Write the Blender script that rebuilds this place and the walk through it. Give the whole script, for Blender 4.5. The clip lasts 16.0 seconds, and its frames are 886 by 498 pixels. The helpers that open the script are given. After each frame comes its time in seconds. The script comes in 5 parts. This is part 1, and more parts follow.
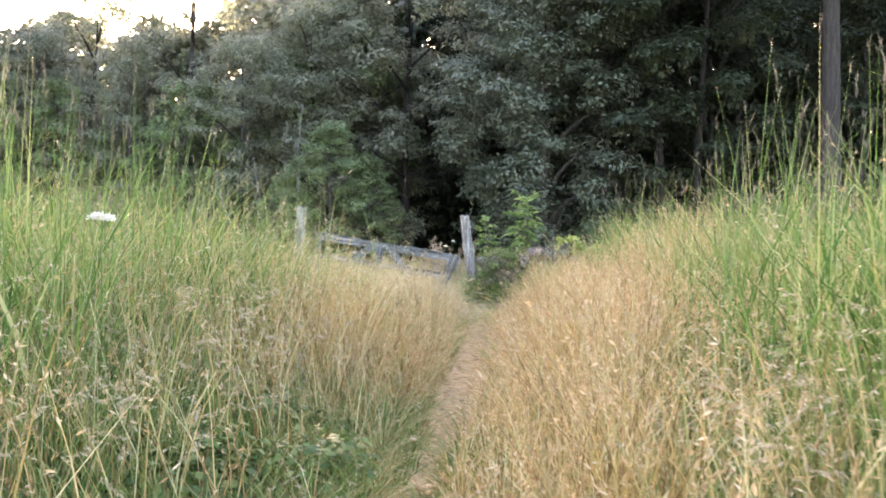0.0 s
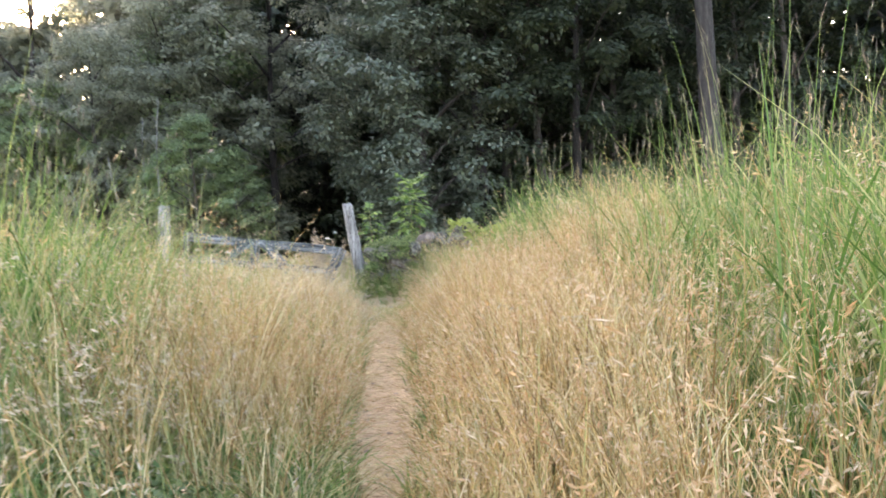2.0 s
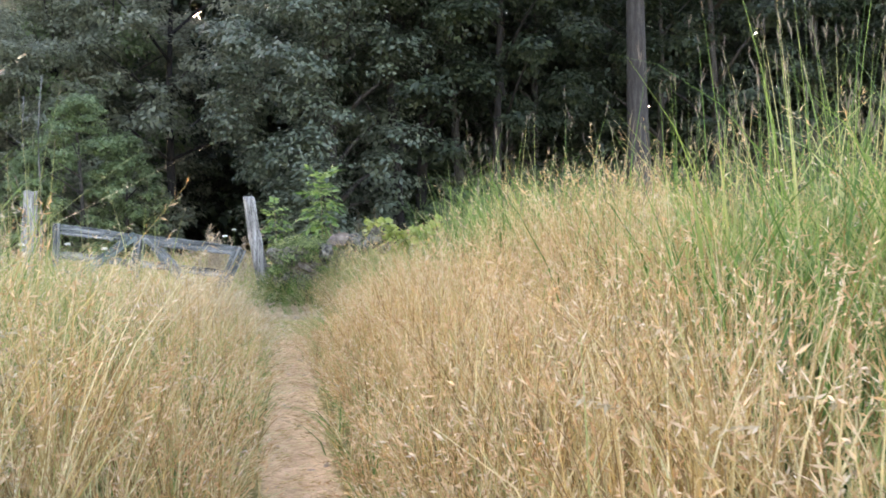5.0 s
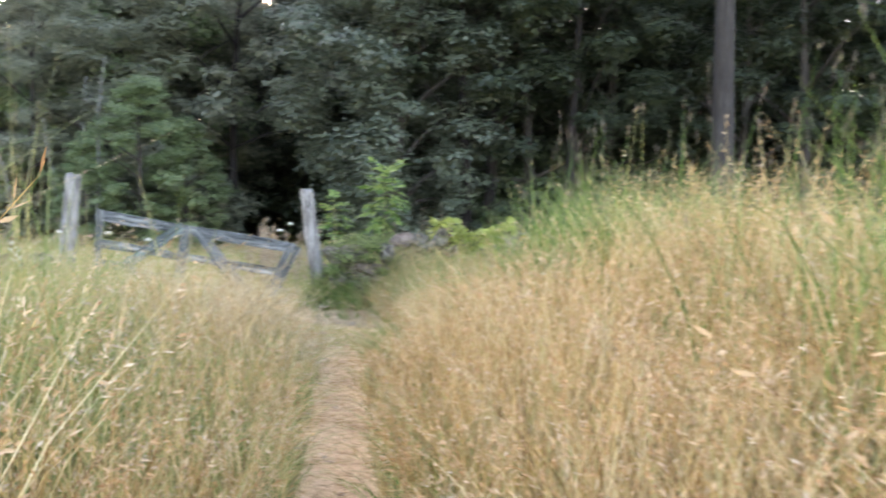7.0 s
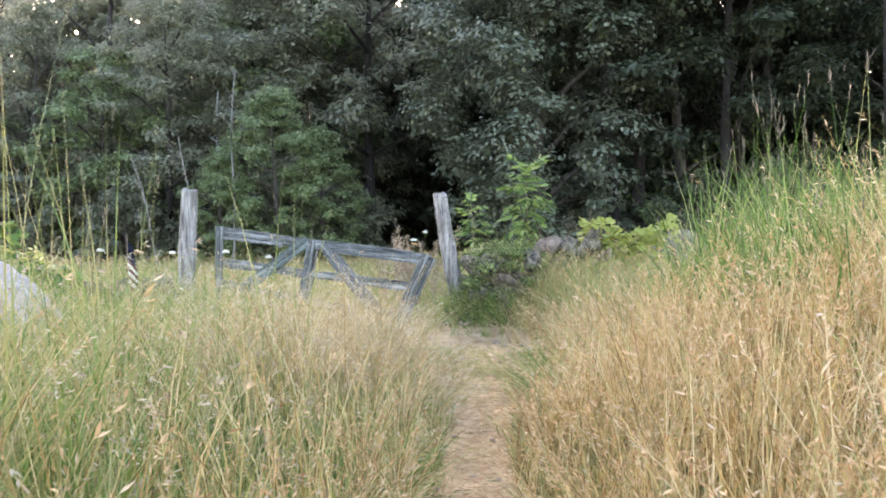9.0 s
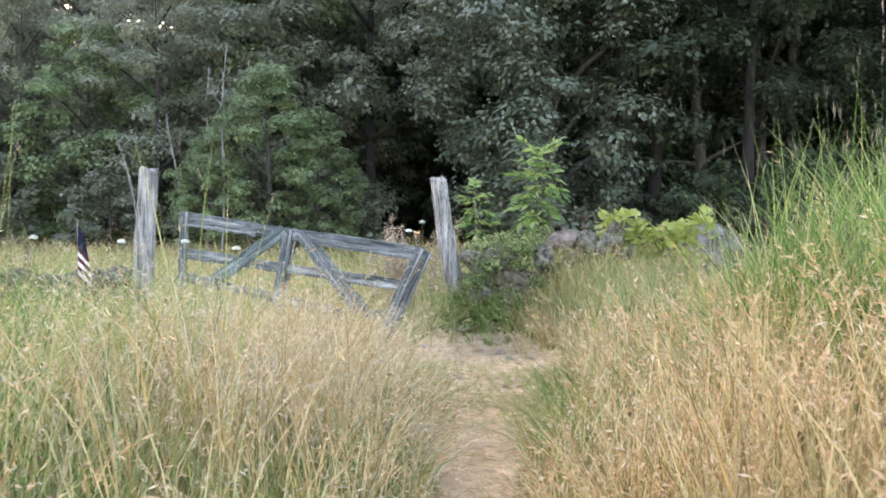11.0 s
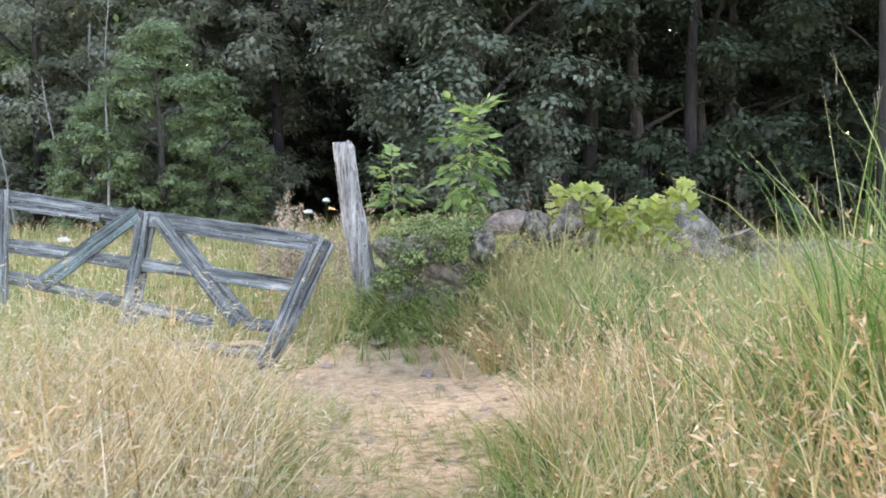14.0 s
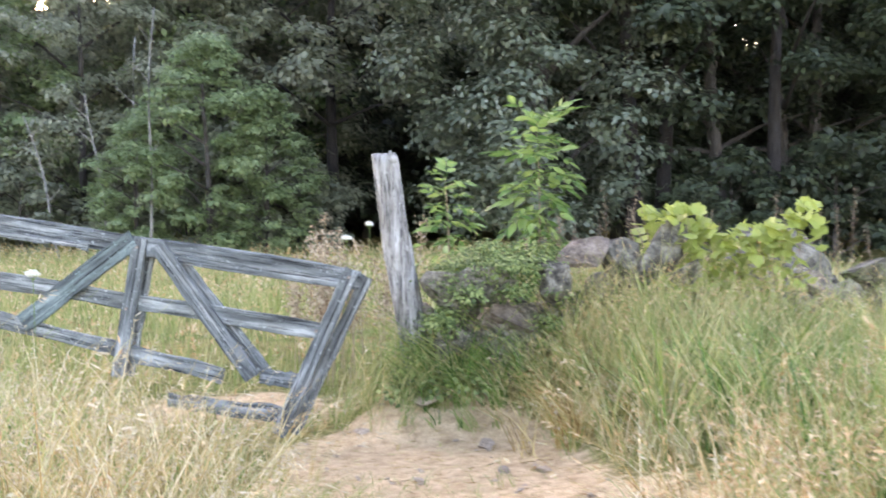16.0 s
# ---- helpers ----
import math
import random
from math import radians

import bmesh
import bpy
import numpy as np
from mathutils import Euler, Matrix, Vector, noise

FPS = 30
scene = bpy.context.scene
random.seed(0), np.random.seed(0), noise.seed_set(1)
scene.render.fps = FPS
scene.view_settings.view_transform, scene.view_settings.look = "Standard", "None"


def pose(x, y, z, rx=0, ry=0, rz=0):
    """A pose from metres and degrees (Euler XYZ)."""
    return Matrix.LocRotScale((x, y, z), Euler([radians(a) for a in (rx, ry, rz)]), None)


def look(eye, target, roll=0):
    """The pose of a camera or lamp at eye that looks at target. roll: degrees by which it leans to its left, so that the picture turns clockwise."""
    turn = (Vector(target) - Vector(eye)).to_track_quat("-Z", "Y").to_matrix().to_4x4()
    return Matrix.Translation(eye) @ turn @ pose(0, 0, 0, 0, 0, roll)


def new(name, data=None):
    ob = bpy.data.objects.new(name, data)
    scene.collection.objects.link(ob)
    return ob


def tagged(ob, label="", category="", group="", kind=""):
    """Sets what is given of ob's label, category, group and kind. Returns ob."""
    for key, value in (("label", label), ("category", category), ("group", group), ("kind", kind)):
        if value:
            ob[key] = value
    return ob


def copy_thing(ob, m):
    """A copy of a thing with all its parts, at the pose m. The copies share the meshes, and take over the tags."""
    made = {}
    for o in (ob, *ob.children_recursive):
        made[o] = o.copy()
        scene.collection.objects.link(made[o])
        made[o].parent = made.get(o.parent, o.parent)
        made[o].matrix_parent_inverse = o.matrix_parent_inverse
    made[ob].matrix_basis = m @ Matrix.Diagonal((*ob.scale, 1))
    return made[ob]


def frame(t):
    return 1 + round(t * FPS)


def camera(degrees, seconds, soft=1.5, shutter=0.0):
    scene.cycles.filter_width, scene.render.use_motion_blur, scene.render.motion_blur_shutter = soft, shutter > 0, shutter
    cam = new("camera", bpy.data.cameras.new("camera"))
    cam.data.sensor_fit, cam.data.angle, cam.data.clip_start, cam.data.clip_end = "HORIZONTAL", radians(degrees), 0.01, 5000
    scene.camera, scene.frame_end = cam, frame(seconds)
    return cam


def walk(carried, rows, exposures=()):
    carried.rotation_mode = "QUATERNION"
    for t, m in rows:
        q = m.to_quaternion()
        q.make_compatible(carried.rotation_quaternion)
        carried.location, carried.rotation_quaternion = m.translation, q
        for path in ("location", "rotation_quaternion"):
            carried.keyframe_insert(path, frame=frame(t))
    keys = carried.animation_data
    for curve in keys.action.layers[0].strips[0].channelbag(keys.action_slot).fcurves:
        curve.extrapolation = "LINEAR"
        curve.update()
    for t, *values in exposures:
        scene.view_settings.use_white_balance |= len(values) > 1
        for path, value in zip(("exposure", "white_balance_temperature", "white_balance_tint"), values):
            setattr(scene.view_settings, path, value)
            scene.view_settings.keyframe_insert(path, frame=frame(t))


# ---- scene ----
cam = camera(44.4, 16.0, 1.7, 0.3)
METRES, EYE, TILT, LEAN, TURN = 16.0, 1.35, 0.0, -1.5, 0.0
ROWS = [
    (0.0, 0.0, 0.0, 0.0, 0.0, 0.0, -0.0),
    (0.5, -0.0059, 0.0335, -0.0005, 0.48, 0.68, 1.75),
    (1.0, -0.0101, 0.0674, -0.001, -0.18, 0.4, 3.73),
    (1.5, -0.0128, 0.1001, -0.0015, -0.38, 0.53, 2.62),
    (2.0, -0.0146, 0.1322, -0.0012, -6.77, -0.76, 3.99),
    (2.5, -0.0115, 0.1641, -0.0002, -9.22, -1.52, 0.86),
    (3.0, -0.0103, 0.1956, -0.0003, -11.23, -0.76, 1.48),
    (3.5, -0.0107, 0.2264, -0.001, -11.86, -0.89, 1.9),
    (6.0, -0.0049, 0.3512, 0.0019, -11.95, -0.86, 2.2),
    (6.5, -0.0021, 0.3773, 0.0054, -16.27, -0.81, 1.38),
    (7.0, 0.003, 0.4109, 0.0051, -8.58, -0.96, -0.33),
    (7.5, 0.007, 0.4388, 0.0059, -1.05, -1.29, 0.07),
    (8.0, 0.0082, 0.4687, 0.0085, -0.87, -2.19, -0.94),
    (8.5, 0.0115, 0.5002, 0.0075, -0.55, -1.36, -0.18),
    (9.0, 0.0145, 0.5298, 0.0075, -1.01, -0.69, 2.22),
    (11.5, 0.0249, 0.7021, 0.0091, -0.64, -1.33, 1.12),
    (12.0, 0.0254, 0.7365, 0.0087, -2.22, -1.09, 2.53),
    (12.5, 0.0252, 0.7647, 0.0092, -6.02, -1.92, 2.83),
    (13.0, 0.0274, 0.7964, 0.0112, -4.69, -3.1, 2.25),
    (13.5, 0.0294, 0.8322, 0.0117, -2.92, -3.56, 1.26),
    (14.0, 0.0339, 0.8688, 0.0125, -4.9, -2.76, 1.62),
    (14.5, 0.0377, 0.8984, 0.0142, -3.66, -3.03, 1.87),
    (15.0, 0.0397, 0.9325, 0.0146, -3.93, -2.81, 2.72),
    (15.5, 0.0427, 0.9641, 0.013, -5.32, -2.54, 0.93),
    (16.0, 0.0433, 0.9949, 0.0131, -1.66, -1.48, 1.49),
]
walk(cam, [(t, pose(0, 0, EYE, TILT, LEAN, TURN) @ pose(METRES * x, METRES * y, METRES * z, 90 + pitch, roll, yaw)) for t, x, y, z, yaw, pitch, roll in ROWS], [(0.0, 3.5, 6980, 33), (9.0, 3.55, 6920, 32), (13.0, 3.65, 7000, 34), (14.5, 3.72, 7000, 34), (16.0, 3.9, 7100, 35)])

# ---- world, sun, exposure ----
SUN_AZ, SUN_EL = 15.6, 11.0
world = bpy.data.worlds.new("world")
scene.world = world
world.use_nodes = True
wn = world.node_tree.nodes
sky = wn.new("ShaderNodeTexSky")
sky.sky_type = "NISHITA"
sky.sun_disc = False
sky.sun_elevation, sky.sun_rotation = radians(SUN_EL), radians(-SUN_AZ)
sky.dust_density, sky.air_density = 2.5, 1.0
wn["Background"].inputs["Strength"].default_value = 0.15
world.node_tree.links.new(sky.outputs[0], wn["Background"].inputs["Color"])
sun = new("sun", bpy.data.lights.new("sun", "SUN"))
sun.data.energy, sun.data.angle, sun.data.color = 5.0, radians(0.6), (1.0, 0.82, 0.6)
sun.matrix_world = look((0, 0, 30), (math.sin(radians(SUN_AZ)) * 30, -math.cos(radians(SUN_AZ)) * 30, 30 - 30 * math.tan(radians(SUN_EL))))


# ---- materials ----
def nodes_of(name):
    m = bpy.data.materials.new(name)
    m.use_nodes = True
    return m, m.node_tree.nodes, m.node_tree.links


def ramp(n, l, fac, stops):
    r = n.new("ShaderNodeValToRGB")
    while len(r.color_ramp.elements) < len(stops):
        r.color_ramp.elements.new(0.5)
    for e, (p, c) in zip(r.color_ramp.elements, stops):
        e.position, e.color = p, (*c, 1)
    l.new(fac, r.inputs[0])
    return r.outputs[0]


def noise_at(n, l, scale, detail=4, rough=0.6, stretch=None):
    tc = n.new("ShaderNodeTexCoord")
    src = tc.outputs["Object"]
    if stretch:
        mp = n.new("ShaderNodeMapping")
        mp.inputs["Scale"].default_value = stretch
        l.new(src, mp.inputs[0])
        src = mp.outputs[0]
    t = n.new("ShaderNodeTexNoise")
    t.inputs["Scale"].default_value, t.inputs["Detail"].default_value, t.inputs["Roughness"].default_value = scale, detail, rough
    l.new(src, t.inputs["Vector"])
    return t.outputs["Fac"]


def mixed(n, l, a, b, fac, mode="MIX"):
    x = n.new("ShaderNodeMix")
    x.data_type, x.blend_type = "RGBA", mode
    for sock, v in ((x.inputs[6], a), (x.inputs[7], b)):
        if isinstance(v, tuple):
            sock.default_value = (*v, 1)
        else:
            l.new(v, sock)
    if isinstance(fac, (int, float)):
        x.inputs[0].default_value = fac
    else:
        l.new(fac, x.inputs[0])
    return x.outputs[2]


def bumped(n, l, bsdf, height, strength=0.5, dist=0.02):
    b = n.new("ShaderNodeBump")
    b.inputs["Strength"].default_value, b.inputs["Distance"].default_value = strength, dist
    l.new(height, b.inputs["Height"])
    l.new(b.outputs[0], bsdf.inputs["Normal"])


def leaf_material(name, stops, glow=0.4, rough=0.55, patch=0.6, patch_scale=0.5, spec=0.3, patch_tint=(0.6, 0.65, 0.55)):
    """Thin plant matter: colour varies from leaf to leaf and in broad patches; light shines through."""
    m, n, l = nodes_of(name)
    geo = n.new("ShaderNodeNewGeometry")
    col = ramp(n, l, geo.outputs["Random Per Island"], stops)
    nz = noise_at(n, l, patch_scale, 3)
    col2 = mixed(n, l, col, mixed(n, l, col, patch_tint, 1.0, "MULTIPLY"), ramp(n, l, nz, [(0.42, (0, 0, 0)), (0.62, (patch, patch, patch))]))
    p = n["Principled BSDF"]
    p.inputs["Roughness"].default_value = rough
    p.inputs["Specular IOR Level"].default_value = spec
    l.new(col2, p.inputs["Base Color"])
    tr = n.new("ShaderNodeBsdfTranslucent")
    l.new(col2, tr.inputs["Color"])
    mx = n.new("ShaderNodeMixShader")
    mx.inputs[0].default_value = glow
    l.new(p.outputs[0], mx.inputs[1])
    l.new(tr.outputs[0], mx.inputs[2])
    l.new(mx.outputs[0], n["Material Output"].inputs["Surface"])
    return m


def solid_material(name, stops, scale=6.0, fine=60.0, rough=0.9, bump=0.5, dist=0.02, stretch=None, vary=0.25, spec=0.3, low=0.55):
    """Opaque rough matter with two scales of colour and relief, and a shift from piece to piece."""
    m, n, l = nodes_of(name)
    a, b = noise_at(n, l, scale, 5, 0.65, stretch), noise_at(n, l, fine, 4, 0.7, stretch)
    col = ramp(n, l, a, stops)
    col = mixed(n, l, col, ramp(n, l, b, [(0.36, (low, low, low)), (0.62, (1.18, 1.18, 1.18))]), 0.8, "MULTIPLY")
    oi = n.new("ShaderNodeObjectInfo")
    col = mixed(n, l, col, ramp(n, l, oi.outputs["Random"], [(0, (1 - vary, 1 - vary, 1 - vary)), (1, (1 + vary, 1 + vary * 0.9, 1 + vary * 0.8))]), 1.0, "MULTIPLY")
    p = n["Principled BSDF"]
    p.inputs["Roughness"].default_value, p.inputs["Specular IOR Level"].default_value = rough, spec
    l.new(col, p.inputs["Base Color"])
    ad = n.new("ShaderNodeMath")
    l.new(a, ad.inputs[0])
    l.new(b, ad.inputs[1])
    bumped(n, l, p, ad.outputs[0], bump, dist)
    return m


STRAW = leaf_material("straw_grass", [(0, (0.2, 0.13, 0.05)), (0.3, (0.38, 0.275, 0.112)), (0.62, (0.55, 0.44, 0.2)), (0.82, (0.69, 0.61, 0.35)), (1, (0.3, 0.34, 0.11))], 0.25, 0.5, 0.9, 2.2, patch_tint=(0.78, 0.68, 0.5))
DUSK = leaf_material("dusky_spike", [(0, (0.1, 0.078, 0.066)), (0.5, (0.19, 0.15, 0.115)), (1, (0.31, 0.27, 0.19))], 0.3, 0.6, 0.4, 0.9)
PALE = leaf_material("pale_straw", [(0, (0.3, 0.24, 0.11)), (0.35, (0.46, 0.38, 0.19)), (0.7, (0.6, 0.51, 0.29)), (0.92, (0.7, 0.62, 0.42)), (1, (0.36, 0.4, 0.16))], 0.28, 0.5, 0.8, 1.8, patch_tint=(0.8, 0.75, 0.6))
PALE_HEAD = leaf_material("pale_seed", [(0, (0.36, 0.285, 0.17)), (0.5, (0.5, 0.42, 0.27)), (1, (0.66, 0.585, 0.42))], 0.28, 0.6, 0.6, 1.8)
STRAW_HEAD = leaf_material("straw_seed", [(0, (0.41, 0.258, 0.128)), (0.4, (0.558, 0.395, 0.208)), (0.8, (0.64, 0.505, 0.315)), (1, (0.656, 0.574, 0.41))], 0.25, 0.6, 0.8, 2.2, patch_tint=(0.85, 0.72, 0.58))
PURPLE_HEAD = leaf_material("dusky_seed", [(0, (0.357, 0.255, 0.187)), (0.5, (0.493, 0.408, 0.289)), (1, (0.629, 0.561, 0.408))], 0.35, 0.6, 0.4, 0.9)
GREEN = leaf_material("green_grass", [(0, (0.055, 0.12, 0.024)), (0.35, (0.115, 0.21, 0.045)), (0.65, (0.205, 0.3, 0.078)), (0.85, (0.32, 0.365, 0.13)), (1, (0.46, 0.41, 0.2))], 0.32, 0.45, 0.6, 0.7, patch_tint=(0.65, 0.85, 0.55))
OLIVE = leaf_material("olive_grass", [(0, (0.164, 0.23, 0.0574)), (0.35, (0.279, 0.303, 0.107)), (0.65, (0.41, 0.369, 0.164)), (0.85, (0.508, 0.41, 0.213)), (1, (0.246, 0.312, 0.082))], 0.28, 0.5, 0.6, 0.8, patch_tint=(0.72, 0.8, 0.6))
DEEP = leaf_material("deep_green_leaf", [(0, (0.06, 0.122, 0.03)), (0.5, (0.125, 0.21, 0.054)), (1, (0.25, 0.315, 0.1))], 0.4, 0.45, 0.5, 1.5)
OAK = leaf_material("oak_leaf", [(0, (0.075, 0.098, 0.062)), (0.5, (0.11, 0.138, 0.088)), (0.85, (0.15, 0.178, 0.122)), (1, (0.2, 0.225, 0.16))], 0.3, 0.45, 0.4, 0.35, 0.45)
MAPLE = leaf_material("maple_leaf", [(0, (0.14, 0.2, 0.096)), (0.5, (0.225, 0.305, 0.147)), (1, (0.345, 0.42, 0.212))], 0.6, 0.42, 0.4, 0.3, 0.5)
# next two leaf colours are greyed and lifted to imitate sun haze
GREYLEAF = leaf_material("hazed_leaf", [(0, (0.178, 0.2, 0.134)), (0.5, (0.264, 0.286, 0.196)), (1, (0.375, 0.39, 0.276))], 0.6, 0.42, 0.5, 0.3, 0.5)
DARKLEAF = leaf_material("hazed_dark_leaf", [(0, (0.136, 0.157, 0.108)), (0.5, (0.2, 0.226, 0.158)), (1, (0.296, 0.316, 0.222))], 0.6, 0.42, 0.5, 0.3, 0.5)
# leaf colour lowered to stand in for the canopy's shade
DARKER = leaf_material("shade_darkened_leaf", [(0, (0.036, 0.052, 0.03)), (0.5, (0.058, 0.08, 0.046)), (1, (0.1, 0.128, 0.07))], 0.45, 0.45, 0.5, 0.3, 0.45)
CREEPER = leaf_material("creeper_leaf", [(0, (0.07, 0.11, 0.035)), (0.5, (0.175, 0.24, 0.078)), (1, (0.36, 0.42, 0.15))], 0.45, 0.5, 0.6, 4.0)
LIME = leaf_material("young_leaf", [(0, (0.085, 0.17, 0.045)), (0.5, (0.15, 0.255, 0.07)), (1, (0.27, 0.37, 0.12))], 0.5, 0.4, 0.3, 2.0)
VINE = leaf_material("vine_leaf", [(0, (0.075, 0.16, 0.038)), (0.5, (0.155, 0.265, 0.06)), (0.8, (0.27, 0.36, 0.085)), (1, (0.45, 0.45, 0.125))], 0.5, 0.4, 0.5, 4.0)
UMBEL = leaf_material("umbel_white", [(0, (0.665, 0.684, 0.589)), (1, (0.807, 0.807, 0.741))], 0.3, 0.7, 0.1)
DOCK = leaf_material("brown_seed", [(0, (0.1, 0.072, 0.05)), (0.5, (0.18, 0.13, 0.09)), (1, (0.32, 0.25, 0.17))], 0.3, 0.7, 0.3)
PLUME = leaf_material("plume_seed", [(0, (0.22, 0.16, 0.1)), (0.5, (0.38, 0.3, 0.2)), (1, (0.56, 0.48, 0.34))], 0.3, 0.7, 0.3)
def wood_material(name, stops, grain=(0.8, 7.5, 7.5), crack=0.4, rough=0.9, speck=(0.5, 0.55, 0.52)):
    """Weathered wood: silvery streaks along the grain, dark drying cracks, pale lichen specks and damp patches."""
    m, n, l = nodes_of(name)
    a, b = noise_at(n, l, 2.4, 5, 0.6, grain), noise_at(n, l, 26, 4, 0.7, grain)
    damp = noise_at(n, l, 1.7, 3)
    line = noise_at(n, l, 3.2, 6, 0.75, (0.35 * grain[0], 4 * grain[1], 4 * grain[2]) if grain[0] < grain[1] else (4 * grain[0], 4 * grain[1], 0.35 * grain[2]))
    dots = noise_at(n, l, 34, 3, 0.5)
    col = ramp(n, l, a, stops)
    col = mixed(n, l, col, ramp(n, l, b, [(0.36, (0.72, 0.72, 0.72)), (0.62, (1.14, 1.14, 1.14))]), 0.8, "MULTIPLY")
    col = mixed(n, l, col, ramp(n, l, damp, [(0.38, (0.68, 0.67, 0.66)), (0.6, (1.08, 1.08, 1.08))]), 0.8, "MULTIPLY")
    cracks = ramp(n, l, line, [(crack - 0.05, (0.14, 0.14, 0.15)), (crack + 0.012, (1, 1, 1))])
    col = mixed(n, l, col, cracks, 1.0, "MULTIPLY")
    col = mixed(n, l, col, speck, ramp(n, l, dots, [(0.66, (0, 0, 0)), (0.72, (0.7, 0.7, 0.7))]))
    oi = n.new("ShaderNodeObjectInfo")
    col = mixed(n, l, col, ramp(n, l, oi.outputs["Random"], [(0, (0.84, 0.85, 0.86)), (1, (1.14, 1.12, 1.08))]), 1.0, "MULTIPLY")
    p = n["Principled BSDF"]
    p.inputs["Roughness"].default_value, p.inputs["Specular IOR Level"].default_value = rough, 0.3
    l.new(col, p.inputs["Base Color"])
    ad = n.new("ShaderNodeMath")
    ad.operation = "MULTIPLY_ADD"
    l.new(b, ad.inputs[0])
    ad.inputs[1].default_value = 0.5
    l.new(cracks, ad.inputs[2])
    bumped(n, l, p, ad.outputs[0], 0.9, 0.01)
    return m


WOOD = wood_material("weathered_wood", [(0.32, (0.07, 0.078, 0.076)), (0.45, (0.155, 0.172, 0.167)), (0.57, (0.24, 0.26, 0.25)), (0.7, (0.42, 0.44, 0.42))], crack=0.455)
POSTWOOD = wood_material("post_wood", [(0.3, (0.12, 0.112, 0.1)), (0.44, (0.25, 0.242, 0.222)), (0.56, (0.37, 0.365, 0.34)), (0.72, (0.54, 0.535, 0.5))], (8, 8, 0.8), 0.45, 0.9, (0.55, 0.55, 0.52))
LICHEN = wood_material("lichen_wood", [(0.3, (0.06, 0.07, 0.069)), (0.44, (0.12, 0.148, 0.145)), (0.56, (0.175, 0.228, 0.218)), (0.72, (0.3, 0.36, 0.34))], (0.8, 7.5, 7.5), 0.455, 0.9, (0.33, 0.46, 0.42))
STONE = solid_material("fieldstone", [(0.34, (0.05, 0.045, 0.034)), (0.46, (0.145, 0.133, 0.102)), (0.54, (0.24, 0.222, 0.172)), (0.64, (0.39, 0.365, 0.29))], 5, 30, 0.9, 1.0, 0.035, None, 0.3)
RUST_STONE = solid_material("rusty_fieldstone", [(0.32, (0.1, 0.078, 0.06)), (0.5, (0.24, 0.195, 0.155)), (0.68, (0.38, 0.325, 0.265))], 4, 30, 0.9, 0.9, 0.03, None, 0.15)
BOULDER = solid_material("pale_boulder", [(0.25, (0.27, 0.262, 0.247)), (0.5, (0.375, 0.367, 0.345)), (0.75, (0.465, 0.45, 0.42))], 2.5, 25, 0.9, 0.8, 0.03, None, 0.02)
BARK = solid_material("bark", [(0.25, (0.03, 0.026, 0.022)), (0.5, (0.075, 0.067, 0.058)), (0.75, (0.15, 0.135, 0.12))], 3, 16, 0.95, 1.0, 0.04, (4, 4, 0.6), 0.2)
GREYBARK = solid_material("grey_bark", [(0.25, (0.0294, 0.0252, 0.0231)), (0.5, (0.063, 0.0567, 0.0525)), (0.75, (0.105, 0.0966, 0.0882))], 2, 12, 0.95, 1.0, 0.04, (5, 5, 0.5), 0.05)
STICK = solid_material("dry_stick", [(0.3, (0.2, 0.15, 0.1)), (0.7, (0.42, 0.34, 0.24))], 10, 60, 0.9, 0.4)
PALEBARK = solid_material("pale_bark", [(0.3, (0.15, 0.145, 0.13)), (0.7, (0.36, 0.355, 0.32))], 4, 30, 0.95, 0.6, 0.02, (6, 6, 0.8), 0.2)
# darker copy of the bark, with the wood's shade put into its colour
DARKBARK = solid_material("shade_darkened_bark", [(0.3, (0.014, 0.012, 0.011)), (0.7, (0.048, 0.042, 0.038))], 3, 16, 0.95, 1.0, 0.04, (4, 4, 0.6), 0.1)
PEBBLE = solid_material("sandy_pebble", [(0.3, (0.26, 0.2, 0.14)), (0.5, (0.4, 0.32, 0.23)), (0.7, (0.55, 0.46, 0.36))], 5, 40, 0.9, 0.7, 0.02, None, 0.25)


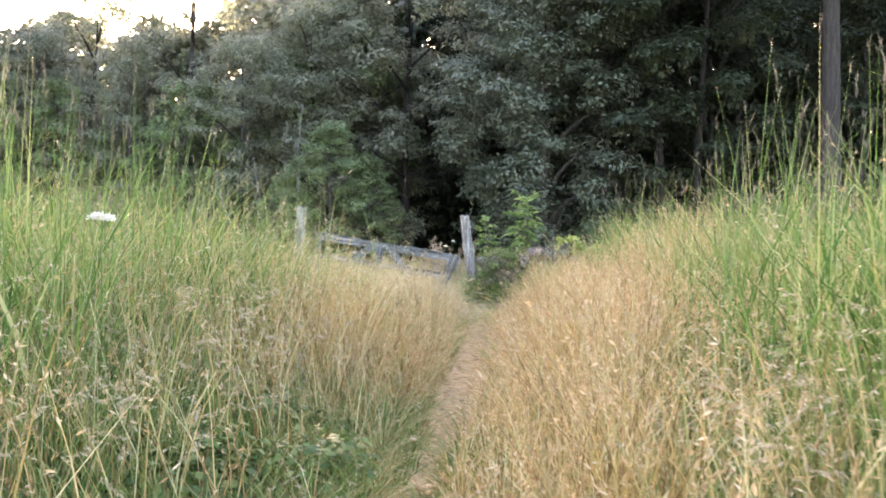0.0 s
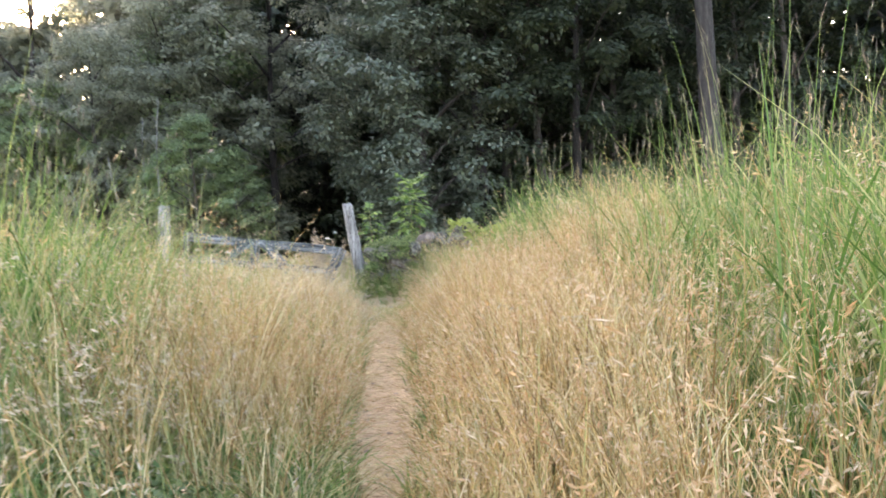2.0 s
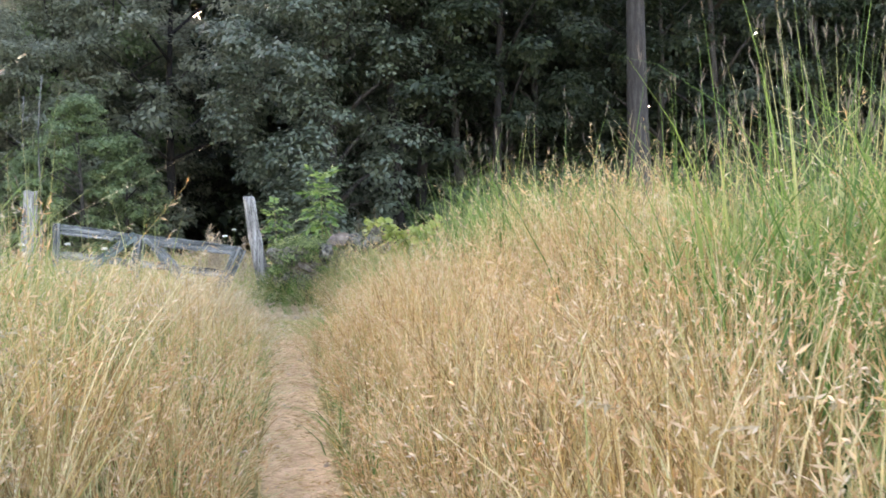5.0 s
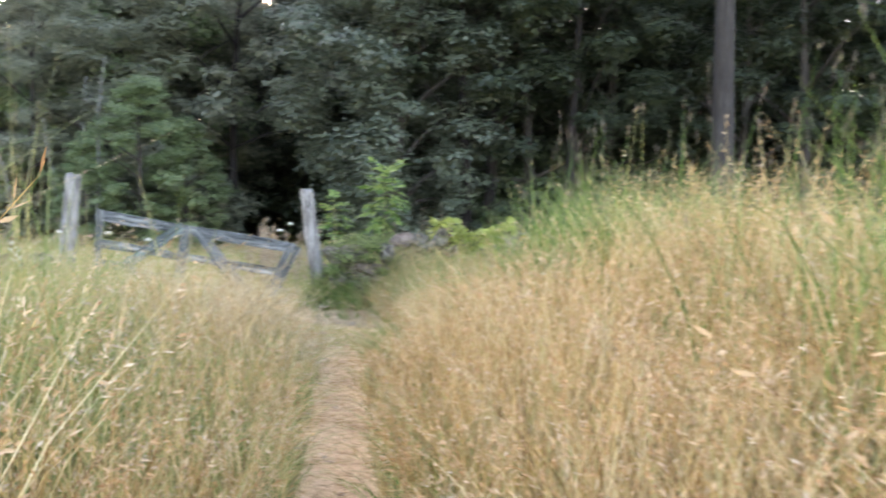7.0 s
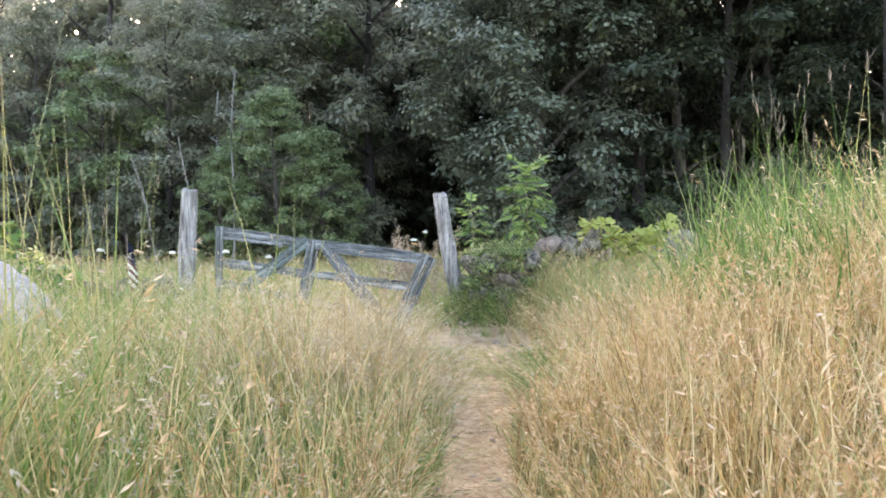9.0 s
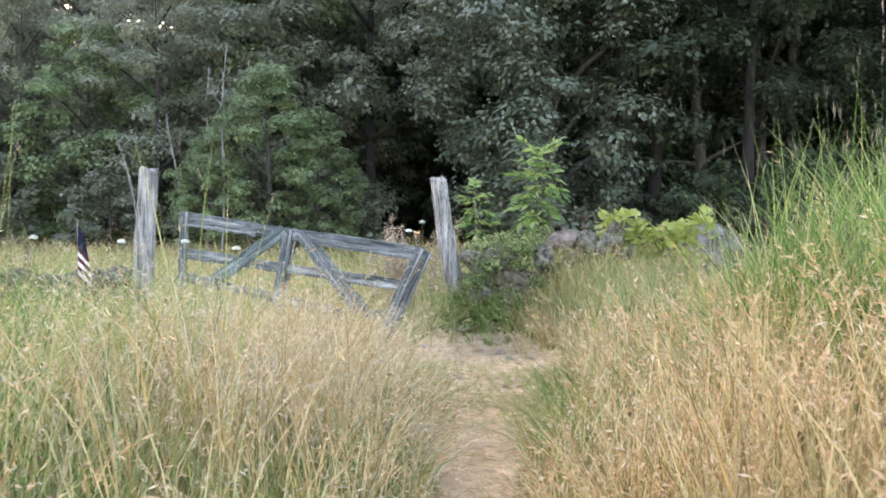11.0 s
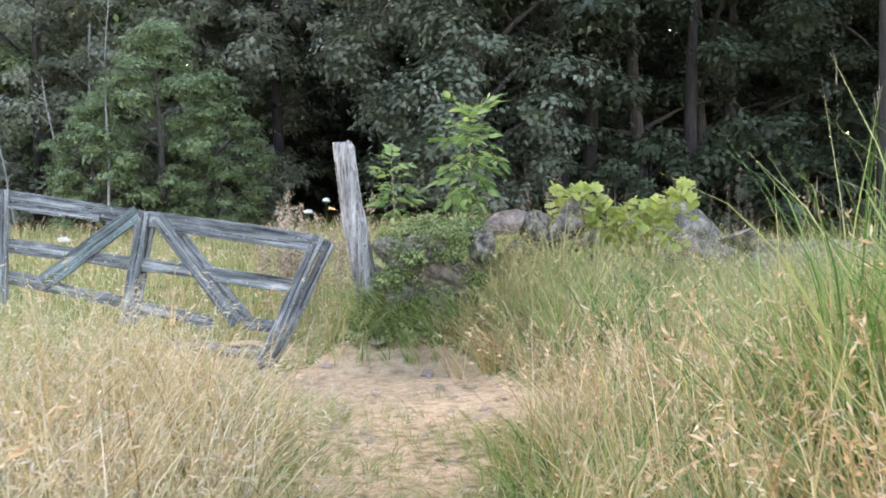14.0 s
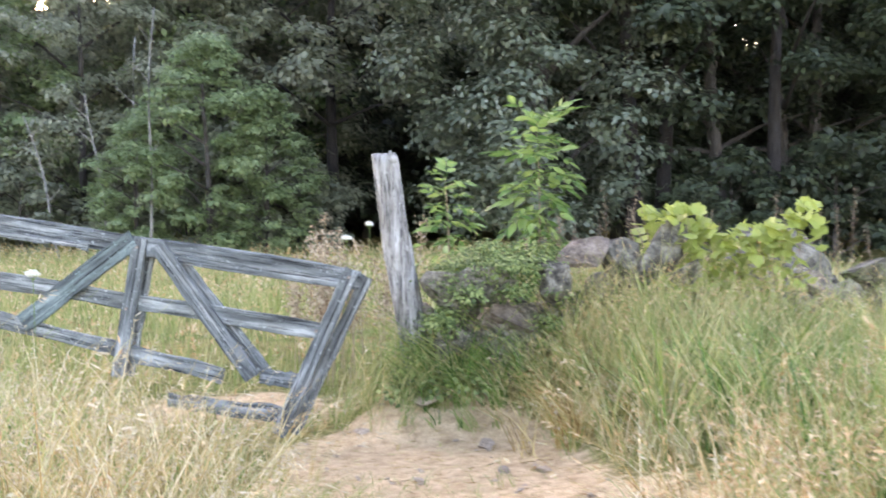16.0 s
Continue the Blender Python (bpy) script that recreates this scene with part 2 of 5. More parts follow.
def ground_material():
    """Bare sandy soil along the trodden line, thatch and moss elsewhere, by the attribute 'trod'."""
    m, n, l = nodes_of("field_ground")
    at = n.new("ShaderNodeAttribute")
    at.attribute_name = "trod"
    big, mid, fine = noise_at(n, l, 1.3, 5), noise_at(n, l, 9, 6, 0.7), noise_at(n, l, 70, 5, 0.75)
    soil = ramp(n, l, mid, [(0.3, (0.34, 0.235, 0.13)), (0.46, (0.56, 0.42, 0.25)), (0.7, (0.76, 0.6, 0.385))])
    soil = mixed(n, l, soil, ramp(n, l, big, [(0.38, (0.78, 0.76, 0.74)), (0.6, (1.08, 1.06, 1.04))]), 0.8, "MULTIPLY")
    soil = mixed(n, l, soil, ramp(n, l, fine, [(0.3, (0.5, 0.48, 0.45)), (0.6, (1.15, 1.12, 1.08))]), 0.75, "MULTIPLY")
    turf = ramp(n, l, mid, [(0.3, (0.1, 0.1, 0.04)), (0.5, (0.22, 0.2, 0.08)), (0.7, (0.38, 0.3, 0.14))])
    turf = mixed(n, l, turf, ramp(n, l, big, [(0.4, (0.5, 0.75, 0.35)), (0.6, (1.2, 1.1, 0.95))]), 0.8, "MULTIPLY")
    s = n.new("ShaderNodeMath")
    s.operation = "MULTIPLY_ADD"
    l.new(mid, s.inputs[0])
    s.inputs[1].default_value = 0.9
    l.new(at.outputs["Fac"], s.inputs[2])
    col = mixed(n, l, turf, soil, ramp(n, l, s.outputs[0], [(0.72, (0, 0, 0)), (0.98, (1, 1, 1))]))
    p = n["Principled BSDF"]
    p.inputs["Roughness"].default_value, p.inputs["Specular IOR Level"].default_value = 0.95, 0.15
    l.new(col, p.inputs["Base Color"])
    ad = n.new("ShaderNodeMath")
    l.new(mid, ad.inputs[0])
    l.new(fine, ad.inputs[1])
    bumped(n, l, p, ad.outputs[0], 0.9, 0.03)
    return m


GROUND = ground_material()


# ---- shape of the land ----
PATH_Y = (-40, 0, 2, 4, 5.8, 7.4, 9.0, 11.3, 14.4, 17.8, 20, 22, 24, 27, 32, 45)
PATH_X = (0.3, 0.0, -0.2, -0.2, -0.13, 0.04, 0.17, 0.33, 0.5, 0.72, 0.78, 0.83, 0.74, 0.6, -0.4, -3.0)
HALF_Y = (-40, 0, 5, 7, 8.4, 16, 18, 20, 22, 23.7, 24.6, 28, 45)
HALF_W = (0.1, 0.06, 0.05, 0.07, 0.19, 0.19, 0.32, 0.68, 1.05, 1.0, 0.3, 0.1, 0.05)


def path_x(y):
    return np.interp(y, PATH_Y, PATH_X)


def half_w(y):
    return np.interp(y, HALF_Y, HALF_W)


def smooth(v, a, b):
    t = np.clip((v - a) / (b - a), 0, 1)
    return t * t * (3 - 2 * t)


def land(x, y):
    """Height of the ground, for numbers or arrays."""
    x, y = np.asarray(x, float), np.asarray(y, float)
    dx = x - path_x(y)
    # the steep rise beyond y 66 is added to block low sky
    z = np.interp(y, (-60, 0, 8, 15, 20, 24, 28, 34, 45, 66, 95, 200), (0.0, 0.0, 0.1, 0.2, 0.18, -0.04, 0.08, 0.2, 0.5, 1.2, 6.0, 12.0))
    near = smooth(y, -6, 2) * (1 - smooth(y, 17, 22))
    z = z + 0.55 * smooth(dx, 0.3, 3.2) * near + 0.22 * smooth(-dx, 0.3, 2.5) * (1 - smooth(y, 6, 14))
    z = z + 0.22 * smooth(dx, 0.6, 2.0) * smooth(y, 20, 22) * (1 - smooth(y, 27, 34))
    z = z + 0.27 * smooth(y, 23.6, 24.25) * (1 - smooth(y, 25.0, 25.8)) * smooth(x, 0.05, 0.6) * (1 - smooth(x, 2.6, 3.6))
    z = z - 0.03 * (1 - smooth(np.abs(dx), 0, half_w(y) + 0.15))
    bump = 0.05 * np.sin(x * 1.7 + 0.6 * y) * np.sin(y * 1.3 - 0.4 * x) + 0.012 * np.sin(x * 7.1 + 2) * np.sin(y * 6.3)
    return z + bump * smooth(np.abs(dx), 0.1, 1.2)


def lz(x, y):
    return float(land(x, y))


def mesh_ob(name, verts, faces, mat, parent=None, label="", shade=False):
    me = bpy.data.meshes.new(name)
    me.from_pydata(verts, [], faces)
    me.materials.append(mat)
    if shade:
        me.polygons.foreach_set("use_smooth", [True] * len(me.polygons))
    me.update()
    ob = new(name, me)
    ob.parent = parent
    return tagged(ob, label)


def part(name, bm, mat, parent=None, label="", shade=False):
    """Links a bmesh as one mesh object under a thing or a part."""
    me = bpy.data.meshes.new(name)
    bm.to_mesh(me)
    bm.free()
    me.materials.append(mat)
    if shade:
        me.polygons.foreach_set("use_smooth", [True] * len(me.polygons))
    ob = new(name, me)
    ob.parent = parent
    return tagged(ob, label)


def thing(name, x, y, z, label, category, group="", kind="", rz=0):
    e = new(name)
    e.empty_display_size = 0.1
    e.matrix_world = pose(x, y, z, 0, 0, rz)
    return tagged(e, label, category, group, kind)


# one sheet of ground, fine along the walk and coarse to the horizon
gx = np.concatenate([[-900, -400, -200, -120, -80, -50, -30, -20, -14, -10], np.arange(-8, 8.01, 0.12), [10, 14, 20, 30, 50, 80, 120, 200, 400, 900]])
gy = np.concatenate([[-900, -400, -150, -60, -30, -15, -8], np.arange(-4, 30.01, 0.12), np.arange(31, 50, 1.5), [55, 62, 72, 90, 130, 200, 400, 900]])
X, Y = np.meshgrid(gx, gy)
Z = land(X, Y)
dpath = np.abs(X - path_x(Y)) / half_w(Y)
trod = (1 - smooth(dpath, 0.55, 1.35)) * (1 - 0.5 * smooth(Y, 16.5, 18.2) * (1 - smooth(Y, 20.6, 21.6))) * (1 - 0.9 * smooth(Y, 24.1, 24.7))
trod = np.maximum(trod, 0.85 * np.exp(-((X + 0.8) / 1.1) ** 2 - ((Y - 25.0) / 0.7) ** 2))
trod = np.maximum(trod, 0.8 * np.exp(-((X - 1.65) / 0.75) ** 2 - ((Y - 21.4) / 0.8) ** 2))
fine = (np.abs(X) < 8) & (Y > -4) & (Y < 30)
rngg = np.random.default_rng(3)
Z = Z + fine * trod * rngg.normal(0, 0.0035, Z.shape)
gverts = np.stack([X, Y, Z], -1).reshape(-1, 3)
nx, ny = len(gx), len(gy)
ii = (np.arange(ny - 1)[:, None] * nx + np.arange(nx - 1)[None, :]).reshape(-1)
gfaces = np.stack([ii, ii + 1, ii + 1 + nx, ii + nx], -1)
ground = mesh_ob("ground", gverts.tolist(), gfaces.tolist(), GROUND, shade=True)
att = ground.data.attributes.new("trod", "FLOAT", "POINT")
att.data.foreach_set("value", trod.reshape(-1).astype(np.float32))
tagged(ground, "grassy field ground with a trodden sandy footpath", "ground", "", "structure")


# ---- plant meshes made of many thin blades ----
def fast_mesh(name, verts, loops, sizes, mat):
    me = bpy.data.meshes.new(name)
    me.vertices.add(len(verts))
    me.vertices.foreach_set("co", np.asarray(verts, np.float32).reshape(-1))
    me.loops.add(len(loops))
    me.loops.foreach_set("vertex_index", np.asarray(loops, np.int32))
    me.polygons.add(len(sizes))
    sizes = np.asarray(sizes, np.int32)
    me.polygons.foreach_set("loop_start", np.concatenate([[0], np.cumsum(sizes)[:-1]]).astype(np.int32))
    me.polygons.foreach_set("loop_total", sizes)
    me.materials.append(mat)
    me.update(calc_edges=True)
    return me


def blade_arrays(x, y, z, h, w, az, lean, droop, face, levels=4):
    """Curved tapering ribbons. lean: sideways reach over height at the tip; droop: how far the tip sinks, over height."""
    n = len(x)
    t = np.linspace(0, 1, levels)[None, :]
    reach = h[:, None] * (lean[:, None] * t ** 2 + 0.04 * t)
    cz = z[:, None] + h[:, None] * (t - droop[:, None] * t ** 3)
    cx, cy = x[:, None] + np.cos(az)[:, None] * reach, y[:, None] + np.sin(az)[:, None] * reach
    half = 0.5 * w[:, None] * (1 - t ** 1.5) + 0.0006
    ox, oy = np.cos(face)[:, None] * half, np.sin(face)[:, None] * half
    L = np.stack([cx - ox, cy - oy, cz], -1)
    R = np.stack([cx + ox, cy + oy, cz], -1)
    verts = np.stack([L, R], 2).reshape(n, levels * 2, 3)
    q = np.array([[2 * k, 2 * k + 1, 2 * k + 3, 2 * k + 2] for k in range(levels - 1)])
    loops = (np.arange(n)[:, None, None] * levels * 2 + q[None]).reshape(-1)
    tip = np.stack([cx[:, -1], cy[:, -1], cz[:, -1]], -1)
    prev = np.stack([cx[:, -2], cy[:, -2], cz[:, -2]], -1)
    return verts.reshape(-1, 3), loops, np.full(n * (levels - 1), 4), tip, prev


def flakes(p, d, length, width, rng):
    """Small four-cornered scales (seeds, leaflets) at p, pointing along d."""
    n = len(p)
    d = d / (np.linalg.norm(d, axis=1, keepdims=True) + 1e-9)
    r = rng.normal(size=(n, 3))
    s = np.cross(d, r)
    s /= np.linalg.norm(s, axis=1, keepdims=True) + 1e-9
    a, b = length[:, None] * d, 0.5 * width[:, None] * s
    v = np.stack([p, p + 0.45 * a + b, p + a, p + 0.45 * a - b], 1).reshape(-1, 3)
    return v, np.arange(n * 4), np.full(n, 4)


def heads(tip, prev, rng, count, span, length, width, hang):
    """A loose seed head along the last stretch of each stem."""
    n = len(tip)
    along = tip - prev
    along /= np.linalg.norm(along, axis=1, keepdims=True) + 1e-9
    f = rng.random((n, count))
    p = tip[:, None] - along[:, None] * (f * span[:, None])[..., None]
    d = along[:, None] + rng.normal(0, 0.22 if hang < 0 else 0.38, (n, count, 3))
    d[..., 2] -= hang
    p, d = p.reshape(-1, 3), d.reshape(-1, 3)
    k = len(p)
    return flakes(p, d, length * rng.uniform(0.6, 1.4, k), width * rng.uniform(0.6, 1.4, k), rng)


def stuff(name, arrays, mat, label, category):
    ob = new(name, fast_mesh(name, *arrays, mat))
    return tagged(ob, label, category, "", "stuff")


def scatter(rng, n, x0, x1, y0, y1, weight):
    """n points of the rectangle, kept by a weight of 0 to 1; x counts from the path's middle."""
    dx, y = rng.uniform(x0, x1, n), rng.uniform(y0, y1, n)
    keep = rng.random(n) < weight(dx, y)
    dx, y = dx[keep], y[keep]
    return dx, dx + path_x(y), y


def clump(dx, y, s, seed):
    return 0.5 + 0.5 * np.sin(dx * s + seed + 1.3 * np.sin(y * s * 0.7 + seed)) * np.sin(y * s * 1.1 + 2.1 * seed + np.sin(dx * s * 0.8))


def off_things(x, y):
    """Where no grass roots: the big rock, the gate's foot and bare sand."""
    ok = ((x + 4.0) / 0.95) ** 2 + ((y - 18.0) / 0.8) ** 2 > 1
    foot = ((x + 0.1) / 0.42) ** 2 + ((y - 23.8) / 0.36) ** 2 > 1
    bare = ((x + 0.8) / 1.0) ** 2 + ((y - 25.0) / 0.6) ** 2 > 1 + 0.4 * np.sin(8 * x + 3 * y)
    spill = ((x - 1.75) / 0.75) ** 2 + ((y - 21.4) / 0.85) ** 2 > 1 + 0.5 * np.sin(9 * x + 4 * y) * np.sin(7 * y - 3 * x)
    return ok & foot & bare & spill


def grass_field(name, seed, n, x0, x1, y0, y1, weight, h, hvar, w, mat, label, lean=(0.1, 0.45), droop=(0.02, 0.2), head=None, levels=4, tuft=0.0):
    rng = np.random.default_rng(seed)
    dx, x, y = scatter(rng, n, x0, x1, y0, y1, weight)
    ok = off_things(x, y)
    dx, x, y = dx[ok], x[ok], y[ok]
    k = len(x)
    hh = h(dx, y) * rng.uniform(1 - hvar, 1 + hvar, k)
    az = rng.uniform(0, 2 * np.pi, k)
    if tuft:
        ix, iy = np.floor(x / tuft), np.floor(y / tuft)
        r1, r2, r3 = ((np.sin(ix * a + iy * b + seed) * 43758.5453) % 1 for a, b in ((12.9898, 78.233), (39.346, 11.135), (73.156, 52.235)))
        cx, cy = (ix + 0.2 + 0.6 * r1) * tuft, (iy + 0.2 + 0.6 * r2) * tuft
        ex, ey = x - cx, y - cy
        az = np.arctan2(ey, ex) + rng.normal(0, 0.5, k)
        x, y = cx + ex * 0.5, cy + ey * 0.5
        hh = hh * (0.72 + 0.5 * r3)
    z = land(x, y) - 0.02
    over = rng.random(k) < 0.65 * (1 - smooth(np.abs(dx), half_w(y) + 0.05, half_w(y) + 0.5))
    az = np.where(over, np.where(dx > 0, np.pi, 0) + rng.normal(0, 0.7, k), az)
    bend = rng.uniform(*lean, k) * np.where(over, 1.5, 1)
    hh = np.where((np.abs(dx) < half_w(y) + 0.5) & (y < 18), np.minimum(hh, 0.12 + 0.12 * (1 - smooth(y, 6.0, 8.5)) + 0.9 * np.abs(dx)), hh)
    ends = np.abs(x + np.cos(az) * hh * (bend + 0.04) - path_x(y)) < 0.22
    hh = np.where(ends & (y < 17.2), np.minimum(hh, 0.34), hh)
    v, l, s, tip, prev = blade_arrays(x, y, z, hh, w * rng.uniform(0.7, 1.4, k), az, bend, rng.uniform(*droop, k), rng.uniform(0, np.pi, k), levels)
    stuff(name, (v, l, s), mat, label, "grass")
    if head:
        hname, hmat, hlabel, share, count, span, ln, wd, hang = head
        pick = rng.random(k) < share
        if pick.any():
            kk = int(pick.sum())
            stuff(hname, heads(tip[pick], prev[pick], rng, count, span * rng.uniform(0.7, 1.3, kk), ln, wd, hang), hmat, hlabel, "grass seed")


def edge(dx, y, soft=0.12):
    """0 on the trodden line, rising to 1 beside it."""
    w = half_w(y) * (1 + 0.25 * np.sin(3.1 * y + 1.7 * np.sign(dx)) + 0.2 * np.sin(7.7 * y - 2.1 * np.sign(dx)))
    return smooth(np.abs(dx), w, w + soft)


def straw_share(dx, y):
    """Where the dry tan grass grows."""
    rim = np.interp(y, (3, 6, 8, 10, 14, 16, 18), (0.8, 1.25, 1.55, 2.2, 3.0, 1.8, 1.0))
    right = smooth(dx, 0.15, 0.3) * (1 - smooth(dx, rim - 0.2, rim + 0.35)) * (1 - smooth(y, 14.6, 17.0))
    brim = np.interp(y, (6, 9, 11, 16, 18), (1.5, 1.1, 0.6, 0.6, 0.9))
    left = smooth(-dx, 0.15, 0.3) * (1 - smooth(-dx, brim - 0.2, brim + 0.5)) * smooth(y, 6.2, 8.2) * (1 - 0.55 * smooth(y, 10, 12.5)) * (1 - smooth(y, 15.5, 18.5))
    strewn = np.where(dx > 0, 0.1, 0.1 + 0 * y) * smooth(np.abs(dx), 0.4, 0.8) * (1 - smooth(np.abs(dx), 3.5, 4.4))
    return np.maximum(np.maximum(right, left) * (0.5 + 0.5 * clump(dx, y, 2.3, 1.0)), strewn)


def lush(dx, y):
    """The weedy green pocket on the near side of the path, where little dry grass stands."""
    return smooth(-dx, 0.15, 0.5) * (1 - smooth(-dx, 2.2, 3.4)) * (1 - smooth(y, 6.0, 7.4))


def bank_green(dx, y):
    """Along the middle of the bank the green gives way to dry grass."""
    return np.where(dx > 0, 1 - 0.7 * smooth(y, 9.2, 11.5) * (1 - smooth(y, 14.8, 16.2)), 1.0)


def near_walk(dx, y):
    return 1 - 0.85 * smooth(np.abs(dx), 2.5, 7.5)


def left_rise(dx, y):
    """The meadow stands taller away from the path near the start."""
    return smooth(-dx, 0.7, 2.0) * (1 - smooth(y, 11, 14.5)) * (0.55 + 0.8 * smooth(y, 5.2, 8))


def left_far(dx, y):
    return 0.3 * smooth(-dx, 1.3, 2.3) * smooth(y, 12, 14) * (1 - smooth(y, 21.5, 23.5))


def by_gate(dx, y):
    """Grass is low in front of the gate's free end."""
    return 1 - 0.6 * smooth(y, 20.5, 22.5) * (1 - smooth(-dx, 1.8, 3.2))


grass_field("dry_grass", 11, 135000, -4.4, 4.4, 2.0, 23.5, lambda dx, y: edge(dx, y) * straw_share(dx, y),
            lambda dx, y: 0.3 + 0.46 * smooth(np.abs(dx), 0.15, 0.85) + 0.14 * clump(dx, y, 1.7, 2) - 0.38 * smooth(y, 17, 22.5) + 0.3 * left_rise(dx, y) + 0.3 * smooth(dx, 1.6, 2.6) * (1 - smooth(y, 18, 20)), 0.3, 0.0068, STRAW,
            "tall dry tan meadow grass beside the footpath", tuft=0.2, lean=(0.05, 0.5), droop=(0.0, 0.25),
            head=("dry_grass_seed", STRAW_HEAD, "tan seed heads of dry meadow grass", 0.8, 6, 0.15, 0.032, 0.0064, 0.35))
grass_field("green_grass", 12, 150000, -8, 8, 1.5, 24.5, lambda dx, y: edge(dx, y, 0.5) * near_walk(dx, y) * (1 - 0.9 * straw_share(dx, y)) * bank_green(dx, y) * np.where(dx > 0, 0.95, 0.55) * (0.25 + 0.75 * clump(dx, y, 1.5, 3)),
            lambda dx, y: np.where(dx > 0, 0.32 + 0.75 * smooth(dx, 1.2, 2.4) * (1 - 0.5 * smooth(y, 18, 21)), (0.32 + 0.3 * smooth(-dx, 0.8, 2.0) + 0.6 * left_rise(dx, y) + left_far(dx, y)) * by_gate(dx, y)), 0.3, 0.009, GREEN,
            "lush green meadow grass", lean=(0.1, 0.6), droop=(0.02, 0.35), tuft=0.26)
grass_field("olive_grass", 13, 100000, -8, 8, 1.5, 25, lambda dx, y: edge(dx, y, 0.4) * near_walk(dx, y) * (1 - 0.75 * straw_share(dx, y)) * (1 - 0.7 * lush(dx, y)) * np.where(dx > 0, 0.65, 0.95) * (0.35 + 0.65 * clump(dx, y, 2.1, 5)),
            lambda dx, y: np.where(dx > 0, 0.4 + 0.6 * smooth(dx, 1.2, 2.5) * (1 - 0.5 * smooth(y, 18, 21)), (0.4 + 0.35 * smooth(-dx, 0.5, 1.8) * (1 - 0.3 * smooth(y, 16, 20)) + 0.5 * left_rise(dx, y) + left_far(dx, y)) * by_gate(dx, y)), 0.3, 0.008, OLIVE,
            "half-dry olive meadow grass", lean=(0.15, 0.7), droop=(0.05, 0.6), tuft=0.23, head=("olive_grass_seed", PURPLE_HEAD, "drooping dusky seed heads of meadow grass", 0.34, 8, 0.18, 0.036, 0.0075, 0.7))
grass_field("short_turf", 14, 60000, -2.2, 2.6, 3, 26.5, lambda dx, y: smooth(np.abs(dx), half_w(y) * 0.7, half_w(y) + 0.3) * (1 - smooth(np.abs(dx), 0.9, 2.2)) * (0.2 + 0.8 * clump(dx, y, 3.1, 7)),
            lambda dx, y: 0.09 + 0.14 * smooth(np.abs(dx), half_w(y), half_w(y) + 0.4), 0.45, 0.005, OLIVE, "short worn turf along the footpath edge", lean=(0.3, 1.0), levels=3, tuft=0.16)
grass_field("far_field_grass", 15, 42000, -24, 12, 24.5, 46, lambda dx, y: edge(dx, y) * (0.5 + 0.5 * clump(dx, y, 0.9, 4)),
            lambda dx, y: 0.4 + 0.2 * clump(dx, y, 0.8, 9), 0.35, 0.016, OLIVE, "pale yellow-green hay field beyond the gate", levels=3,
            head=("far_field_seed", STRAW_HEAD, "pale seed heads over the far field", 0.5, 3, 0.12, 0.06, 0.02, 0.1))


def tall_share(dx, y):
    right = smooth(dx, 1.5, 2.1) * (1 - smooth(dx, 4.5, 6.5)) * smooth(y, 3.5, 5) * (1 - smooth(y, 18.3, 19.8)) * (0.15 + 0.85 * clump(dx, y, 1.1, 2.0) ** 2)
    knot = np.exp(-(((dx - 2.3) / 0.6) ** 2 + ((y - 17.3) / 0.9) ** 2))
    left = smooth(-dx, 1.4, 2.2) * (1 - smooth(-dx, 5, 7)) * smooth(y, 3.5, 5) * (1 - smooth(y, 12, 14)) * (0.2 + 0.8 * clump(dx, y, 1.2, 6.0) ** 2)
    return np.maximum(np.maximum(right, knot), left)


def tall_height(dx, y):
    return np.where(dx > 0, 1.5 - 0.3 * smooth(y, 11, 14), 1.58 + 0.3 * smooth(-dx, 1.8, 3.2)) + 0.3 * clump(dx, y, 1.4, 3)


grass_field("tall_grass_leaves", 21, 60000, -7, 7, 3.5, 20.5, lambda dx, y: tall_share(dx, y) * bank_green(dx, y), lambda dx, y: 0.8 * tall_height(dx, y), 0.35, 0.013, GREEN,
            "long arching green leaves of tall prairie grass", lean=(0.1, 0.5), droop=(0.1, 0.45), levels=5, tuft=0.45)
grass_field("tall_grass_stems", 22, 11000, -7, 7, 3.5, 20.5, lambda dx, y: tall_share(dx, y) * 0.8, tall_height, 0.22, 0.009, GREEN,
            "tall upright stems of prairie grass", lean=(0.0, 0.14), droop=(0.0, 0.03), levels=4, tuft=0.45, head=("tall_grass_seed", DUSK, "forked dusky seed heads of prairie grass", 1.0, 5, 0.12, 0.075, 0.0058, -0.3))


def lone_share(dx, y):
    s = 0
    for cx, cy, r in ((-2.5, 15.6, 0.3), (-1.5, 16.6, 0.25), (-3.0, 16.2, 0.3), (-1.75, 12.6, 0.25), (-4.2, 14.0, 0.5)):
        s = s + np.exp(-(((dx - cx) / r) ** 2 + ((y - cy) / r) ** 2))
    return np.clip(s, 0, 1)


